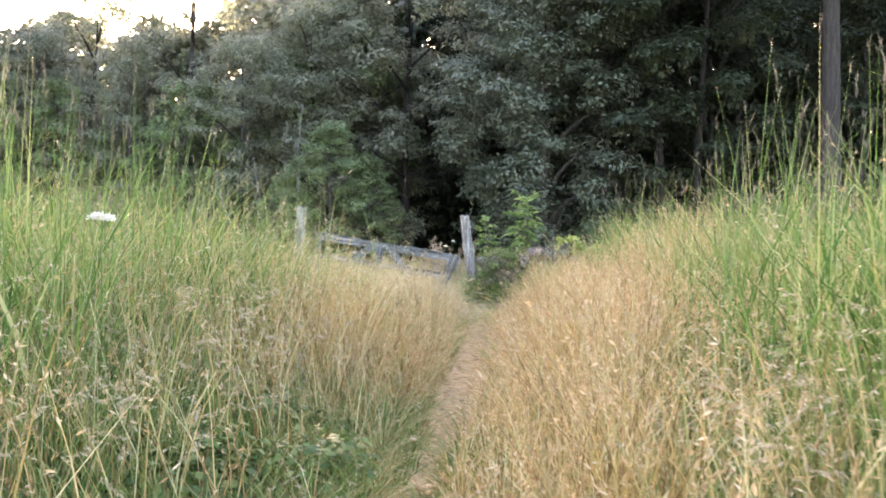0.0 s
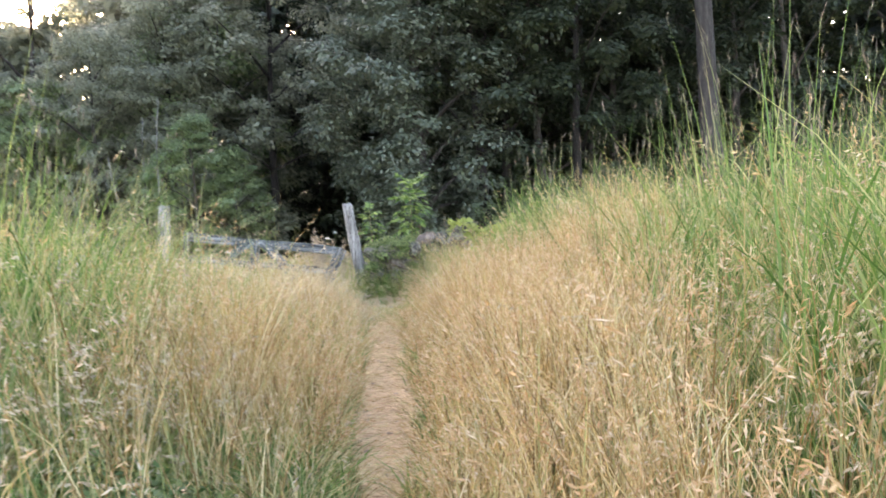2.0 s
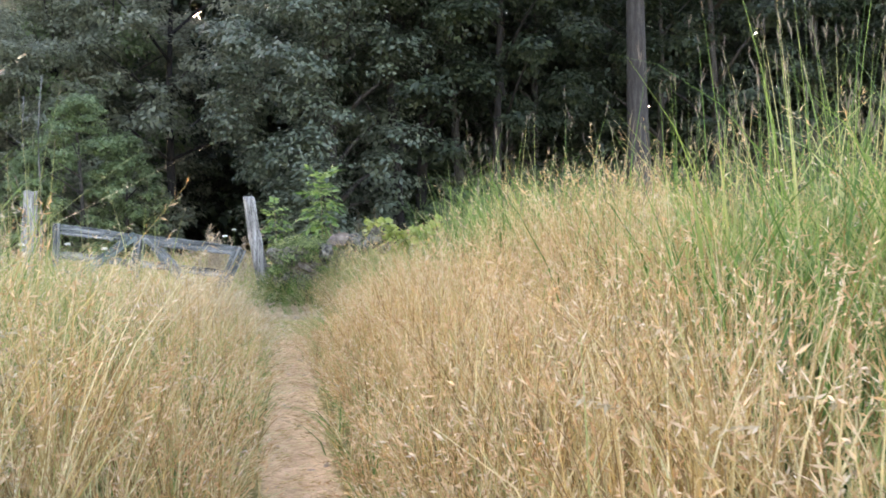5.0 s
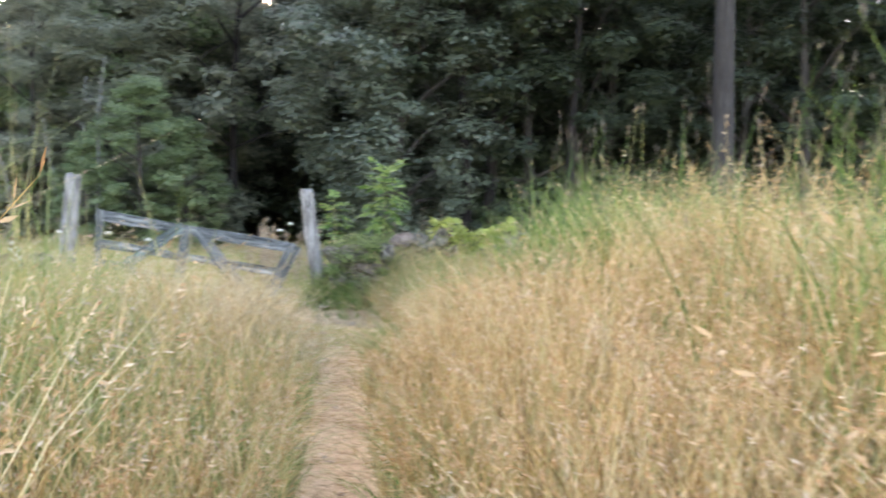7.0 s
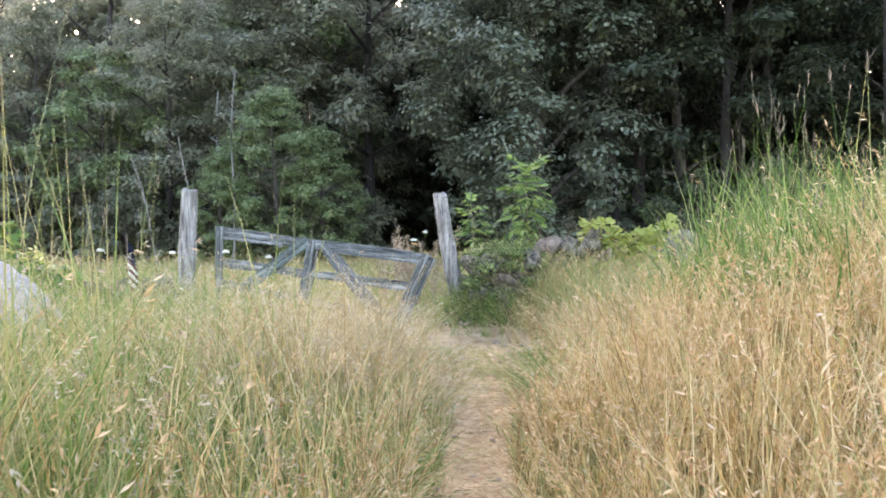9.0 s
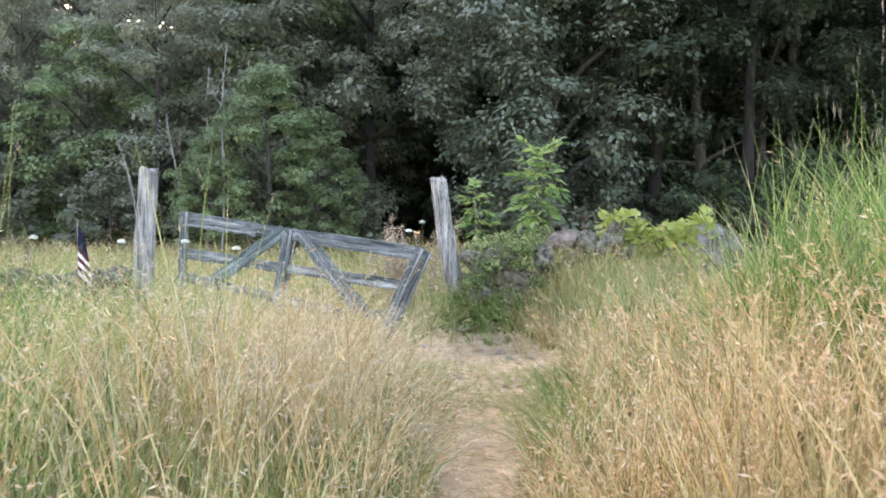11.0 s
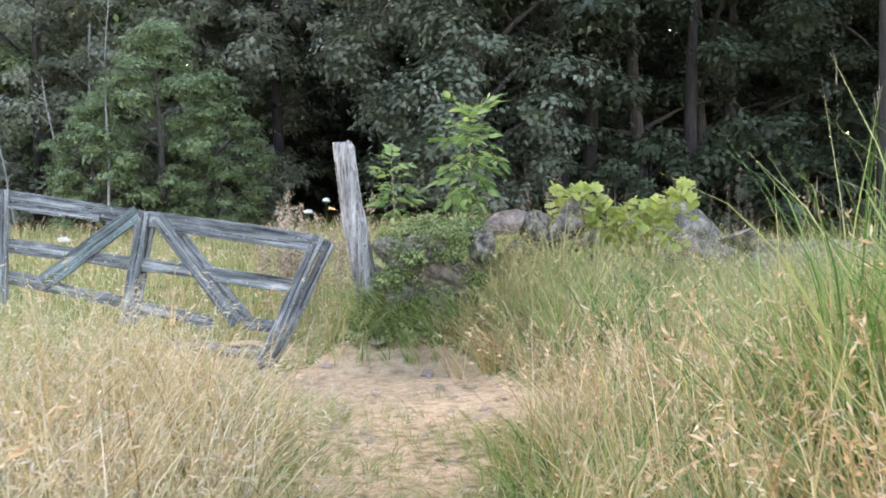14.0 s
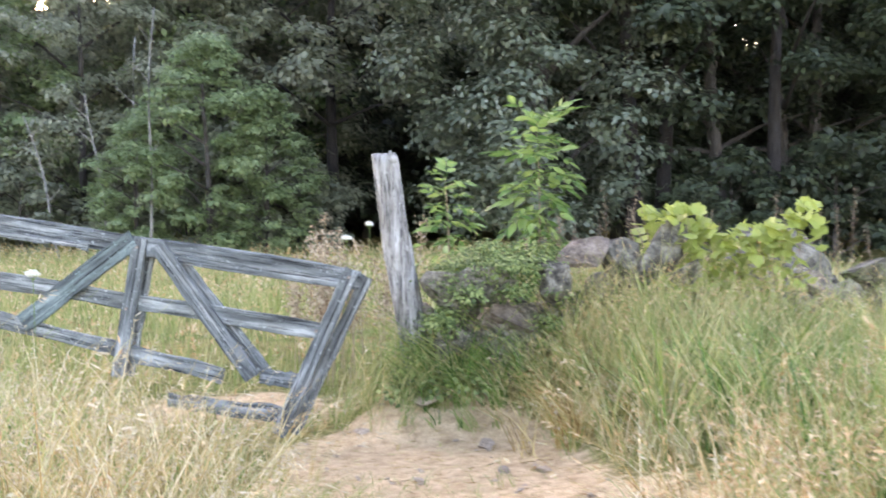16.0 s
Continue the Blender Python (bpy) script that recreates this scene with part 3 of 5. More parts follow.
grass_field("lone_tall_stems", 24, 1200, -5, -1, 12, 18, lone_share, lambda dx, y: 1.9 + 0 * dx, 0.3, 0.011, OLIVE, "scattered tall stems of prairie grass",
            lean=(0.0, 0.2), droop=(0.0, 0.05), levels=5, head=("lone_stem_seed", DUSK, "narrow seed heads of scattered tall stems", 0.8, 7, 0.14, 0.045, 0.0045, -0.3))
grass_field("wall_foot_grass", 23, 20000, 0.7, 8, 20.3, 25.6, lambda dx, y: (1 - 0.9 * (1 - smooth(y, 21.8, 22.6)) * (1 - smooth(dx, 2.0, 2.8))) * smooth(dx, half_w(y) + 0.05, half_w(y) + 0.5) * (0.35 + 0.65 * clump(dx, y, 2.0, 8)),
            lambda dx, y: 0.45 + 0.25 * clump(dx, y, 1.7, 3) + 0.3 * smooth(dx, 0.7, 1.6) * smooth(y, 22.3, 24), 0.45, 0.013, OLIVE, "green tussocks at the foot of the stone wall", lean=(0.2, 0.7), droop=(0.05, 0.4), levels=5, tuft=0.3)
grass_field("wall_foot_straw", 25, 24000, 0.7, 6, 15.5, 24.4, lambda dx, y: smooth(dx, half_w(y), half_w(y) + 0.4) * (0.2 + 0.8 * clump(dx, y, 2.4, 4) ** 2),
            lambda dx, y: 0.42 + 0.2 * clump(dx, y, 1.9, 1), 0.4, 0.0075, PALE, "dry straw among the tussocks by the wall", lean=(0.1, 0.8), droop=(0.05, 0.4), tuft=0.3,
            head=("wall_foot_seed", STRAW_HEAD, "bleached seed heads by the wall", 0.5, 7, 0.14, 0.036, 0.009, 0.4))
grass_field("wall_foot_green", 42, 11000, 0.7, 8, 21.8, 25.4, lambda dx, y: smooth(dx, half_w(y) + 0.1, half_w(y) + 0.6) * clump(dx, y, 1.6, 5) ** 1.5,
            lambda dx, y: 0.5 + 0.3 * clump(dx, y, 1.7, 3), 0.4, 0.014, GREEN, "bright green blades among the wall's tussocks", lean=(0.2, 0.8), droop=(0.05, 0.5), levels=5, tuft=0.34)
grass_field("wall_front_grass", 43, 6500, 0.75, 4.2, 23.5, 24.55, lambda dx, y: smooth(dx, 0.8, 1.2) * (0.25 + 0.75 * clump(dx, y, 2.3, 4)),
            lambda dx, y: 0.5 + 0.3 * smooth(dx, 0.9, 1.4) + 0.15 * clump(dx, y, 2.1, 6), 0.35, 0.009, OLIVE, "tall rank grass growing against the stone wall", lean=(0.1, 0.5), droop=(0.05, 0.4), levels=5, tuft=0.26,
            head=("wall_front_seed", STRAW_HEAD, "buff seed heads against the stone wall", 0.4, 8, 0.14, 0.03, 0.007, 0.5))
grass_field("post_weeds", 26, 7000, -0.8, 1.4, 23.4, 25.2, lambda dx, y: np.exp(-(((dx - 0.15) / 0.55) ** 2 + ((y - 24.4) / 0.4) ** 2)) * (0.2 + 0.8 * clump(dx, y, 5.0, 2)),
            lambda dx, y: 0.2 + 0.3 * smooth(y, 23.6, 24.3), 0.55, 0.009, OLIVE, "green weeds growing round the leaning post", lean=(0.2, 0.9), droop=(0.1, 0.5), levels=5, tuft=0.25)
grass_field("tall_clump_leaves", 27, 11000, 1.3, 4.2, 14.5, 19, lambda dx, y: smooth(dx, 1.4, 2.1) * smooth(y, 14.5, 15.5) * (1 - smooth(y, 17.8, 18.9)) * (0.3 + 0.7 * clump(dx, y, 2.0, 4)),
            lambda dx, y: 1.15 + 0.2 * clump(dx, y, 1.6, 2), 0.3, 0.011, GREEN, "dense clump of tall green grass on the bank", lean=(0.1, 0.45), droop=(0.05, 0.4), levels=5, tuft=0.35)
grass_field("worn_turf", 28, 40000, -1.1, 1.3, 16.5, 22.6, lambda dx, y: (1 - smooth(y, 21, 22.6)) * smooth(y, 16.5, 18) * (0.15 + 0.85 * clump(dx, y, 4.2, 3) ** 2) * (0.35 + 0.65 * smooth(np.abs(dx), 0.1, 0.5)),
            lambda dx, y: 0.06 + 0.06 * clump(dx, y, 3, 1), 0.5, 0.005, OLIVE, "sparse trampled turf across the footpath", lean=(0.4, 1.3), levels=3, tuft=0.14)
grass_field("overhanging_straw", 29, 13000, -0.75, 0.75, 2.5, 18, lambda dx, y: smooth(np.abs(dx), half_w(y) * 0.75, half_w(y) + 0.12) * (1 - smooth(np.abs(dx), 0.4, 0.75)) * clump(dx, y, 4.4, 2) ** 1.5,
            lambda dx, y: 0.38 + 0.18 * clump(dx, y, 3.0, 5), 0.4, 0.005, STRAW, "dry stems leaning over the footpath", lean=(0.4, 1.1), droop=(0.1, 0.5), tuft=0.22)
grass_field("verge_green", 30, 30000, -1.0, 1.0, 3, 22, lambda dx, y: edge(dx, y, 0.2) * (1 - smooth(np.abs(dx), 0.55, 1.0)) * clump(dx, y, 2.6, 9) ** 2,
            lambda dx, y: 0.25 + 0.12 * clump(dx, y, 2.0, 1), 0.4, 0.007, GREEN, "low green grass along the footpath edge", lean=(0.3, 0.9), droop=(0.05, 0.4), tuft=0.2)
grass_field("bank_tussocks", 31, 20000, 0.55, 4, 15.5, 21.5, lambda dx, y: smooth(dx, half_w(y) + 0.15, half_w(y) + 0.7) * smooth(y, 15.5, 17) * (1 - smooth(y, 20.5, 21.5)) * (1 - 0.75 * smooth(y, 18.7, 19.6) * (1 - smooth(dx, 1.7, 2.5))) * (0.15 + 0.85 * clump(dx, y, 2.2, 6)),
            lambda dx, y: 0.4 + 0.25 * smooth(dx, 0.8, 1.8), 0.4, 0.012, OLIVE, "coarse yellow-green tussocks beside the clearing", lean=(0.25, 0.8), droop=(0.1, 0.5), levels=5, tuft=0.32)
grass_field("wall_base_weeds", 32, 5000, -0.4, 2.6, 23.7, 24.7, lambda dx, y: smooth(dx, -0.35, 0.1) * smooth(y, 23.75, 24.4) * (0.2 + 0.8 * clump(dx, y, 3.3, 5)),
            lambda dx, y: 0.16 + 0.34 * smooth(y, 23.9, 24.4) + 0.15 * clump(dx, y, 2.5, 3), 0.5, 0.01, GREEN, "dark green grass and weeds against the wall", lean=(0.2, 0.9), droop=(0.15, 0.7), levels=6, tuft=0.24)
grass_field("wall_base_straw", 33, 11000, 0.4, 3.4, 23.0, 24.3, lambda dx, y: smooth(dx, 0.5, 1.1) * clump(dx, y, 3.0, 2) ** 2, lambda dx, y: 0.5 + 0 * dx, 0.4, 0.006, STRAW,
            "brown dead grass at the foot of the wall", lean=(0.2, 1.0), droop=(0.1, 0.6), tuft=0.4)
grass_field("pale_grass", 34, 26000, -3.4, -0.15, 14.5, 23.6, lambda dx, y: edge(dx, y) * smooth(y, 14.8, 17.5) * (1 - 0.4 * smooth(y, 17.2, 18.6)) * (1 - 0.5 * smooth(y, 19.3, 21)) * (1 - smooth(y, 22, 23.4)) * (1 - smooth(-dx, 2.2, 3.3)) * (0.4 + 0.6 * clump(dx, y, 2.2, 3)),
            lambda dx, y: (0.38 + 0.44 * smooth(-dx, 0.3, 1.0)) * (1 - 0.35 * smooth(y, 19, 22.5) * (1 - 0.7 * smooth(-dx, 0.9, 1.6))), 0.34, 0.0075, PALE, "pale bleached meadow grass before the gate", lean=(0.15, 0.7), droop=(0.05, 0.5), tuft=0.22,
            head=("pale_grass_seed", PALE_HEAD, "bleached drooping seed heads before the gate", 0.6, 7, 0.17, 0.038, 0.006, 0.6))
grass_field("bank_green", 35, 9000, 0.7, 4, 15.5, 21.5, lambda dx, y: smooth(dx, half_w(y) + 0.3, half_w(y) + 0.9) * smooth(y, 15.5, 17) * (1 - smooth(y, 20.5, 21.5)) * (1 - 0.75 * smooth(y, 18.7, 19.6) * (1 - smooth(dx, 1.7, 2.5))) * clump(dx, y, 2.6, 1) ** 1.5,
            lambda dx, y: 0.5 + 0.25 * smooth(dx, 0.8, 1.8), 0.4, 0.013, GREEN, "green blades among the tussocks", lean=(0.2, 0.7), droop=(0.1, 0.5), levels=5, tuft=0.3)
grass_field("outer_meadow", 36, 30000, -16, 16, -8, 24, lambda dx, y: np.maximum(smooth(np.abs(dx), 5, 7), (1 - smooth(y, 1.2, 2.2)) * edge(dx, y)), lambda dx, y: 0.5 + 0.25 * clump(dx, y, 1.1, 2), 0.35, 0.02, OLIVE,
            "meadow grass to the sides of the field", levels=3, tuft=0.4)
grass_field("arching_blades", 37, 9000, -6.5, 6.5, 3.8, 19.5, lambda dx, y: np.clip(tall_share(dx, y) * 1.2, 0, 1) * bank_green(dx, y) * (0.4 + 0.6 * clump(dx, y, 2.4, 7)), lambda dx, y: 0.95 * tall_height(dx, y), 0.3, 0.019, GREEN,
            "broad arching blades of tall prairie grass", lean=(0.2, 0.5), droop=(0.25, 0.6), levels=7, tuft=0.5)
grass_field("low_green", 38, 34000, -3.2, 3.0, 2.5, 15, lambda dx, y: edge(dx, y, 0.25) * (1 - 0.75 * smooth(y, 7.5, 10)) * np.where(dx > 0, 0.3, 0.85) * (0.3 + 0.7 * clump(dx, y, 2.0, 4)),
            lambda dx, y: 0.26 + 0.3 * smooth(np.abs(dx), 0.5, 1.6), 0.35, 0.013, DEEP, "dark green undergrowth below the meadow grass", lean=(0.2, 0.8), droop=(0.1, 0.5), levels=4, tuft=0.3)
grass_field("nodding_grass", 39, 14000, -5.5, -0.5, 3.2, 11.5, lambda dx, y: (1 - 0.6 * lush(dx, y)) * smooth(-dx, 0.7, 1.5) * (1 - smooth(y, 9.5, 11.5)) * (1 - smooth(-dx, 4, 5.5)) * (0.3 + 0.7 * clump(dx, y, 1.9, 2)),
            lambda dx, y: 0.72 + 0.28 * smooth(-dx, 1.0, 2.2) + 0.12 * clump(dx, y, 2.3, 4), 0.28, 0.0042, OLIVE, "fine nodding stems of meadow grass", lean=(0.2, 0.5), droop=(0.25, 0.55), levels=7, tuft=0.3,
            head=("nodding_grass_seed", PALE_HEAD, "pale feathery nodding seed plumes", 0.85, 20, 0.14, 0.027, 0.0075, 0.55))
grass_field("nodding_grass_by_bank", 40, 3500, 0.9, 3.2, 3.2, 8.5, lambda dx, y: smooth(dx, 1.0, 1.5) * (1 - smooth(y, 6.5, 8.5)) * (0.2 + 0.8 * clump(dx, y, 2.2, 5)),
            lambda dx, y: 0.75 + 0.12 * clump(dx, y, 2.3, 4), 0.28, 0.0042, OLIVE, "fine nodding stems before the green bank", lean=(0.2, 0.5), droop=(0.25, 0.55), levels=7, tuft=0.3,
            head=("nodding_bank_seed", PALE_HEAD, "pale feathery seed plumes before the bank", 0.8, 18, 0.12, 0.026, 0.007, 0.55))
grass_field("dry_low_turf", 41, 15000, 0.5, 3.2, 18.8, 22.8, lambda dx, y: smooth(dx, half_w(y), half_w(y) + 0.4) * (0.2 + 0.8 * clump(dx, y, 3.4, 2)),
            lambda dx, y: 0.13 + 0.13 * clump(dx, y, 2.6, 5), 0.5, 0.006, PALE, "low bleached turf at the edge of the sandy clearing", lean=(0.4, 1.3), droop=(0.05, 0.5), tuft=0.2)


# ---- solids ----
def tube(bm, pts, radii, sides=8, rng=None, rough=0.0):
    """A bent tapering tube through pts, closed at both ends."""
    rings = []
    for k, (p, r) in enumerate(zip(pts, radii)):
        a, b = Vector(pts[max(k - 1, 0)]), Vector(pts[min(k + 1, len(pts) - 1)])
        q = (b - a).to_track_quat("Z", "Y")
        ring = []
        for i in range(sides):
            t = 2 * math.pi * i / sides
            rr = r * (1 + (rng.uniform(-rough, rough) if rng else 0))
            ring.append(bm.verts.new(Vector(p) + q @ Vector((math.cos(t) * rr, math.sin(t) * rr, 0))))
        rings.append(ring)
    for u, v in zip(rings, rings[1:]):
        for i in range(sides):
            bm.faces.new((u[i], u[(i + 1) % sides], v[(i + 1) % sides], v[i]))
    bm.faces.new(rings[0][::-1])
    bm.faces.new(rings[-1])


def board(p, q, width, thick, rng, wear=0.006, segs=9, up=(0, 0, 1)):
    """A weathered plank from p to q: worn uneven edges, split ends. Its long side is local x."""
    p, q = Vector(p), Vector(q)
    length = (q - p).length
    bm = bmesh.new()
    rings = []
    for k in range(segs + 1):
        t = k / segs
        d1, d2, d3 = (rng.uniform(-wear, wear) for _ in range(3))
        e = 0.6 if k in (0, segs) else 1.0
        w2, t2 = width / 2 * (1 if e == 1 else 0.96), thick / 2 * e
        prof = ((-w2 + d1, -t2 * 0.7), (-w2 * 0.9 + d1, -t2), (w2 * 0.9 + d2, -t2), (w2 + d2, -t2 * 0.6), (w2 + d2, t2 * 0.6), (w2 * 0.9 + d2, t2), (-w2 * 0.9 + d1, t2), (-w2 + d1, t2 * 0.7))
        rings.append([bm.verts.new((length * t + (rng.uniform(-0.012, 0.012) if e < 1 else 0), b + d3 * 0.5, a)) for a, b in prof])
    for u, v in zip(rings, rings[1:]):
        for i in range(8):
            bm.faces.new((u[i], u[(i + 1) % 8], v[(i + 1) % 8], v[i]))
    bm.faces.new(rings[0][::-1])
    bm.faces.new(rings[-1])
    bmesh.ops.recalc_face_normals(bm, faces=bm.faces)
    ax = (q - p).normalized()
    ay = Vector(up).cross(ax).normalized()
    az = ax.cross(ay)
    m = Matrix((ax, ay, az)).transposed().to_4x4()
    m.translation = p
    return bm, m


# the sagging wooden gate: u runs along the gate away from its free end, v up
GA, GD = Vector((0.342, 23.9, 0.0)), Vector((-0.9537, 0.3010, 0.0))
GN = Vector((-0.3010, -0.9537, 0.0))


def gate_point(u, v, out=0.0):
    return GA + GD * u + GN * out + Vector((0, 0, v))


gate = thing("farm_gate", *gate_point(0.62, 0.0)[:2], lz(-0.2, 24), "sagging weathered grey wooden farm gate, half open", "gate")
rg = random.Random(5)


def gate_board(name, a, b, width, thick, out, mat=WOOD, label="", wear=0.006):
    bm, m = board(gate_point(*a, out), gate_point(*b, out), width, thick, rg, wear)
    ob = part(name, bm, mat, gate, label)
    ob.matrix_parent_inverse = gate.matrix_world.inverted()
    ob.matrix_world = m
    return ob


bpy.context.view_layer.update()
gate_board("top_rail", (3.42, 1.60), (0.04, 1.145), 0.155, 0.04, 0.0, WOOD, "", 0.012)
gate_board("middle_rail", (3.4, 1.13), (0.26, 0.755), 0.13, 0.035, 0.0, WOOD, "", 0.009)
gate_board("lower_rail", (3.4, 0.83), (1.16, 0.395), 0.13, 0.035, 0.0, WOOD, "broken lower rail", 0.014)
gate_board("rail_stub", (0.84, 0.41), (0.48, 0.375), 0.12, 0.035, 0.0, WOOD, "broken stub of the lower rail", 0.014)
gate_board("bottom_rail", (1.62, 0.19), (0.66, 0.13), 0.12, 0.04, 0.0, WOOD, "fallen bottom rail", 0.016)
gate_board("splint", (3.3, 1.5), (2.3, 1.375), 0.055, 0.03, 0.04, WOOD, "split strip along the top rail", 0.014)
end_stile = gate_board("end_stile", (0.085, 1.22), (0.672, -0.03), 0.11, 0.035, 0.042)
gate_board("end_stile", (0.0, 1.17), (0.59, -0.03), 0.09, 0.035, 0.002 - 0.045)
mid_stile = gate_board("middle_stile", (1.83, 1.45), (2.04, 0.36), 0.125, 0.032, 0.04)
gate_board("middle_stile", (1.79, 1.42), (2.0, 0.36), 0.1, 0.032, -0.045)
gate_board("brace", (1.69, 1.40), (0.88, 0.40), 0.13, 0.032, 0.045)
gate_board("brace", (1.60, 1.36), (0.80, 0.42), 0.1, 0.032, -0.04)
gate_board("brace", (1.9, 1.44), (2.9, 0.76), 0.165, 0.03, 0.046, LICHEN, "brace with grey-green lichen")
hinge_stile = gate_board("hinge_stile", (3.32, 1.66), (3.36, 0.55), 0.12, 0.035, 0.042)


def bolt(u, v, on):
    bm = bmesh.new()
    bmesh.ops.create_icosphere(bm, subdivisions=1, radius=0.014)
    for q in bm.verts:
        q.co.y *= 0.5
    ob = part("bolt", bm, RUST_STONE, on, "rusty bolt head")
    ob.matrix_parent_inverse = on.matrix_world.inverted()
    ob.matrix_world = Matrix.Translation(gate_point(u, v, 0.062))


bpy.context.view_layer.update()
for u, v, on in ((0.1, 1.17, end_stile), (0.36, 0.77, end_stile), (1.85, 1.38, mid_stile), (1.95, 0.9, mid_stile), (3.3, 1.55, hinge_stile)):
    bolt(u, v, on)


def post(x, y, top_x, top_z, radius, label, seed, notch=True):
    rng = random.Random(seed)
    z0 = lz(x, y) - 0.15
    e = thing("gate_post", x, y, z0, label, "post", "gate posts")
    bm = bmesh.new()
    n = 44
    pts, rad = [], []
    for k in range(n + 1):
        t = k / n
        pts.append(((top_x - x) * t + 0.012 * math.sin(5 * t + seed), 0.01 * math.sin(7 * t), (top_z - z0) * t))
        rad.append(radius * (1.12 - 0.14 * t + 0.07 * math.exp(-((t - 0.62) / 0.06) ** 2)))
    tube(bm, pts, rad, 26, rng, 0.012)
    for v in bm.verts:
        a = math.atan2(v.co.y, v.co.x - (top_x - x) * v.co.z / (top_z - z0))
        g = noise.noise(Vector((math.cos(a) * 2.4 + seed, math.sin(a) * 2.4, v.co.z * 0.9))) * 0.02 + noise.noise(Vector((math.cos(a) * 7, math.sin(a) * 7 + seed, v.co.z * 1.6))) * 0.012
        v.co.x += math.cos(a) * g
        v.co.y += math.sin(a) * g
    for v in bm.verts:
        if v.co.z > (top_z - z0) * 0.97:
            v.co.z += 0.02 * math.sin(40 * v.co.x) + rng.uniform(-0.015, 0.02)
    part("post", bm, POSTWOOD, e, shade=True)
    if notch:
        bm = bmesh.new()
        bmesh.ops.create_icosphere(bm, subdivisions=2, radius=0.05)
        for v in bm.verts:
            v.co.z *= 0.8
            v.co += Vector((rng.uniform(-0.006, 0.006), 0, rng.uniform(-0.006, 0.006)))
        knob = part("knot", bm, POSTWOOD, e, "gnarled knot at the top", True)
        knob.location = (top_x - x + radius * 0.55, -radius * 0.5, top_z - z0 - 0.03)
    return e


post(0.79, 24.6, 0.47, 2.1, 0.105, "leaning weathered grey wooden gate post at the wall's end", 1)
post(-3.27, 24.45, -3.2, 2.2, 0.115, "upright weathered grey wooden gate post with the gate hung beside it", 2)


def stone_mesh(name, seed, mat):
    rng = random.Random(seed)
    bm = bmesh.new()
    bmesh.ops.create_icosphere(bm, subdivisions=2, radius=0.5)
    cuts = [(Vector((rng.gauss(0, 1), rng.gauss(0, 1), rng.gauss(0, 1))).normalized(), rng.uniform(0.15, 0.31)) for _ in range(9)]
    off = Vector((seed * 3.1, seed * 1.7, 0))
    for v in bm.verts:
        for nrm, d in cuts:
            over = v.co.dot(nrm) - d
            if over > 0:
                v.co -= nrm * over * 0.98
        v.co *= 1.34 + 0.08 * noise.noise(v.co * 3 + off) + 0.07 * noise.noise(v.co * 9 + off)
    me = bpy.data.meshes.new(name)
    bm.to_mesh(me)
    bm.free()
    me.materials.append(mat)
    return me


STONES = [stone_mesh("stone", s, STONE) for s in range(1, 8)]
RUSTY = [stone_mesh("stone", s, RUST_STONE) for s in (11, 12)]


def boulder(name, x, y, z, sx, sy, sz, mat, label, seed, rz=0):
    rng = random.Random(seed)
    bm = bmesh.new()
    bmesh.ops.create_icosphere(bm, subdivisions=5, radius=1)
    off = Vector((seed * 2.3, 0, seed))
    for v in bm.verts:
        v.co *= 1 + 0.16 * noise.noise(v.co * 1.3 + off) + 0.05 * noise.noise(v.co * 4 + off) + 0.012 * noise.noise(v.co * 17 + off)
        crack = abs(v.co.x * 0.5 + v.co.z - 0.55 + 0.12 * noise.noise(v.co * 3))
        if crack < 0.035:
            v.co *= 0.96
        v.co = Vector((v.co.x * sx, v.co.y * sy, v.co.z * sz))
    ob = part(name, bm, mat, None, label, True)
    ob.matrix_world = pose(x, y, z, 0, 0, rz)
    return tagged(ob, label, "boulder")


boulder("boulder", -4.12, 18.0, 0.55, 1.1, 0.9, 0.83, BOULDER, "large pale grey granite boulder standing in the grass", 4)
boulder("boulder", 5.25, 29.5, 0.8, 0.75, 0.6, 0.72, STONE, "grey rounded boulder behind the wall", 9)

# dry stone wall, from the leaning post into the distance
wall = thing("stone_wall", 0.95, 24.7, lz(1.2, 24.7), "low tumbled dry-stone wall of grey fieldstones", "stone wall")
rw = random.Random(8)
WALL_X, WALL_Y = (0.95, 2.3, 3.2, 4.2, 5.6, 7.5, 10.5, 14.5), (24.75, 24.9, 25.6, 26.2, 26.9, 27.6, 28.6, 30.0)
WALL_H = (0.7, 0.74, 0.98, 0.92, 0.72, 0.75, 0.8, 0.8)


def wall_stone(x, y, z, sx, sy, sz, me, rot=None):
    ob = new("stone", me)
    ob.parent = wall
    r = rot or (rw.uniform(-14, 14), rw.uniform(-14, 14), rw.uniform(0, 360))
    ob.matrix_basis = wall_inv @ pose(x, y, z, *r) @ Matrix.Diagonal((sx, sy, sz, 1))


far_wall = thing("stone_wall", -6.5, 25.0, lz(-6.5, 25), "low dry-stone wall running on beyond the hinge post", "stone wall")


def wall_stone_far(x, y, z, b):
    ob = new("stone", rw.choice(STONES))
    ob.parent = far_wall
    ob.matrix_basis = far_inv @ pose(x, y, z, rw.uniform(-14, 14), rw.uniform(-14, 14), rw.uniform(0, 360)) @ Matrix.Diagonal((b, b * 0.8, 0.3, 1))


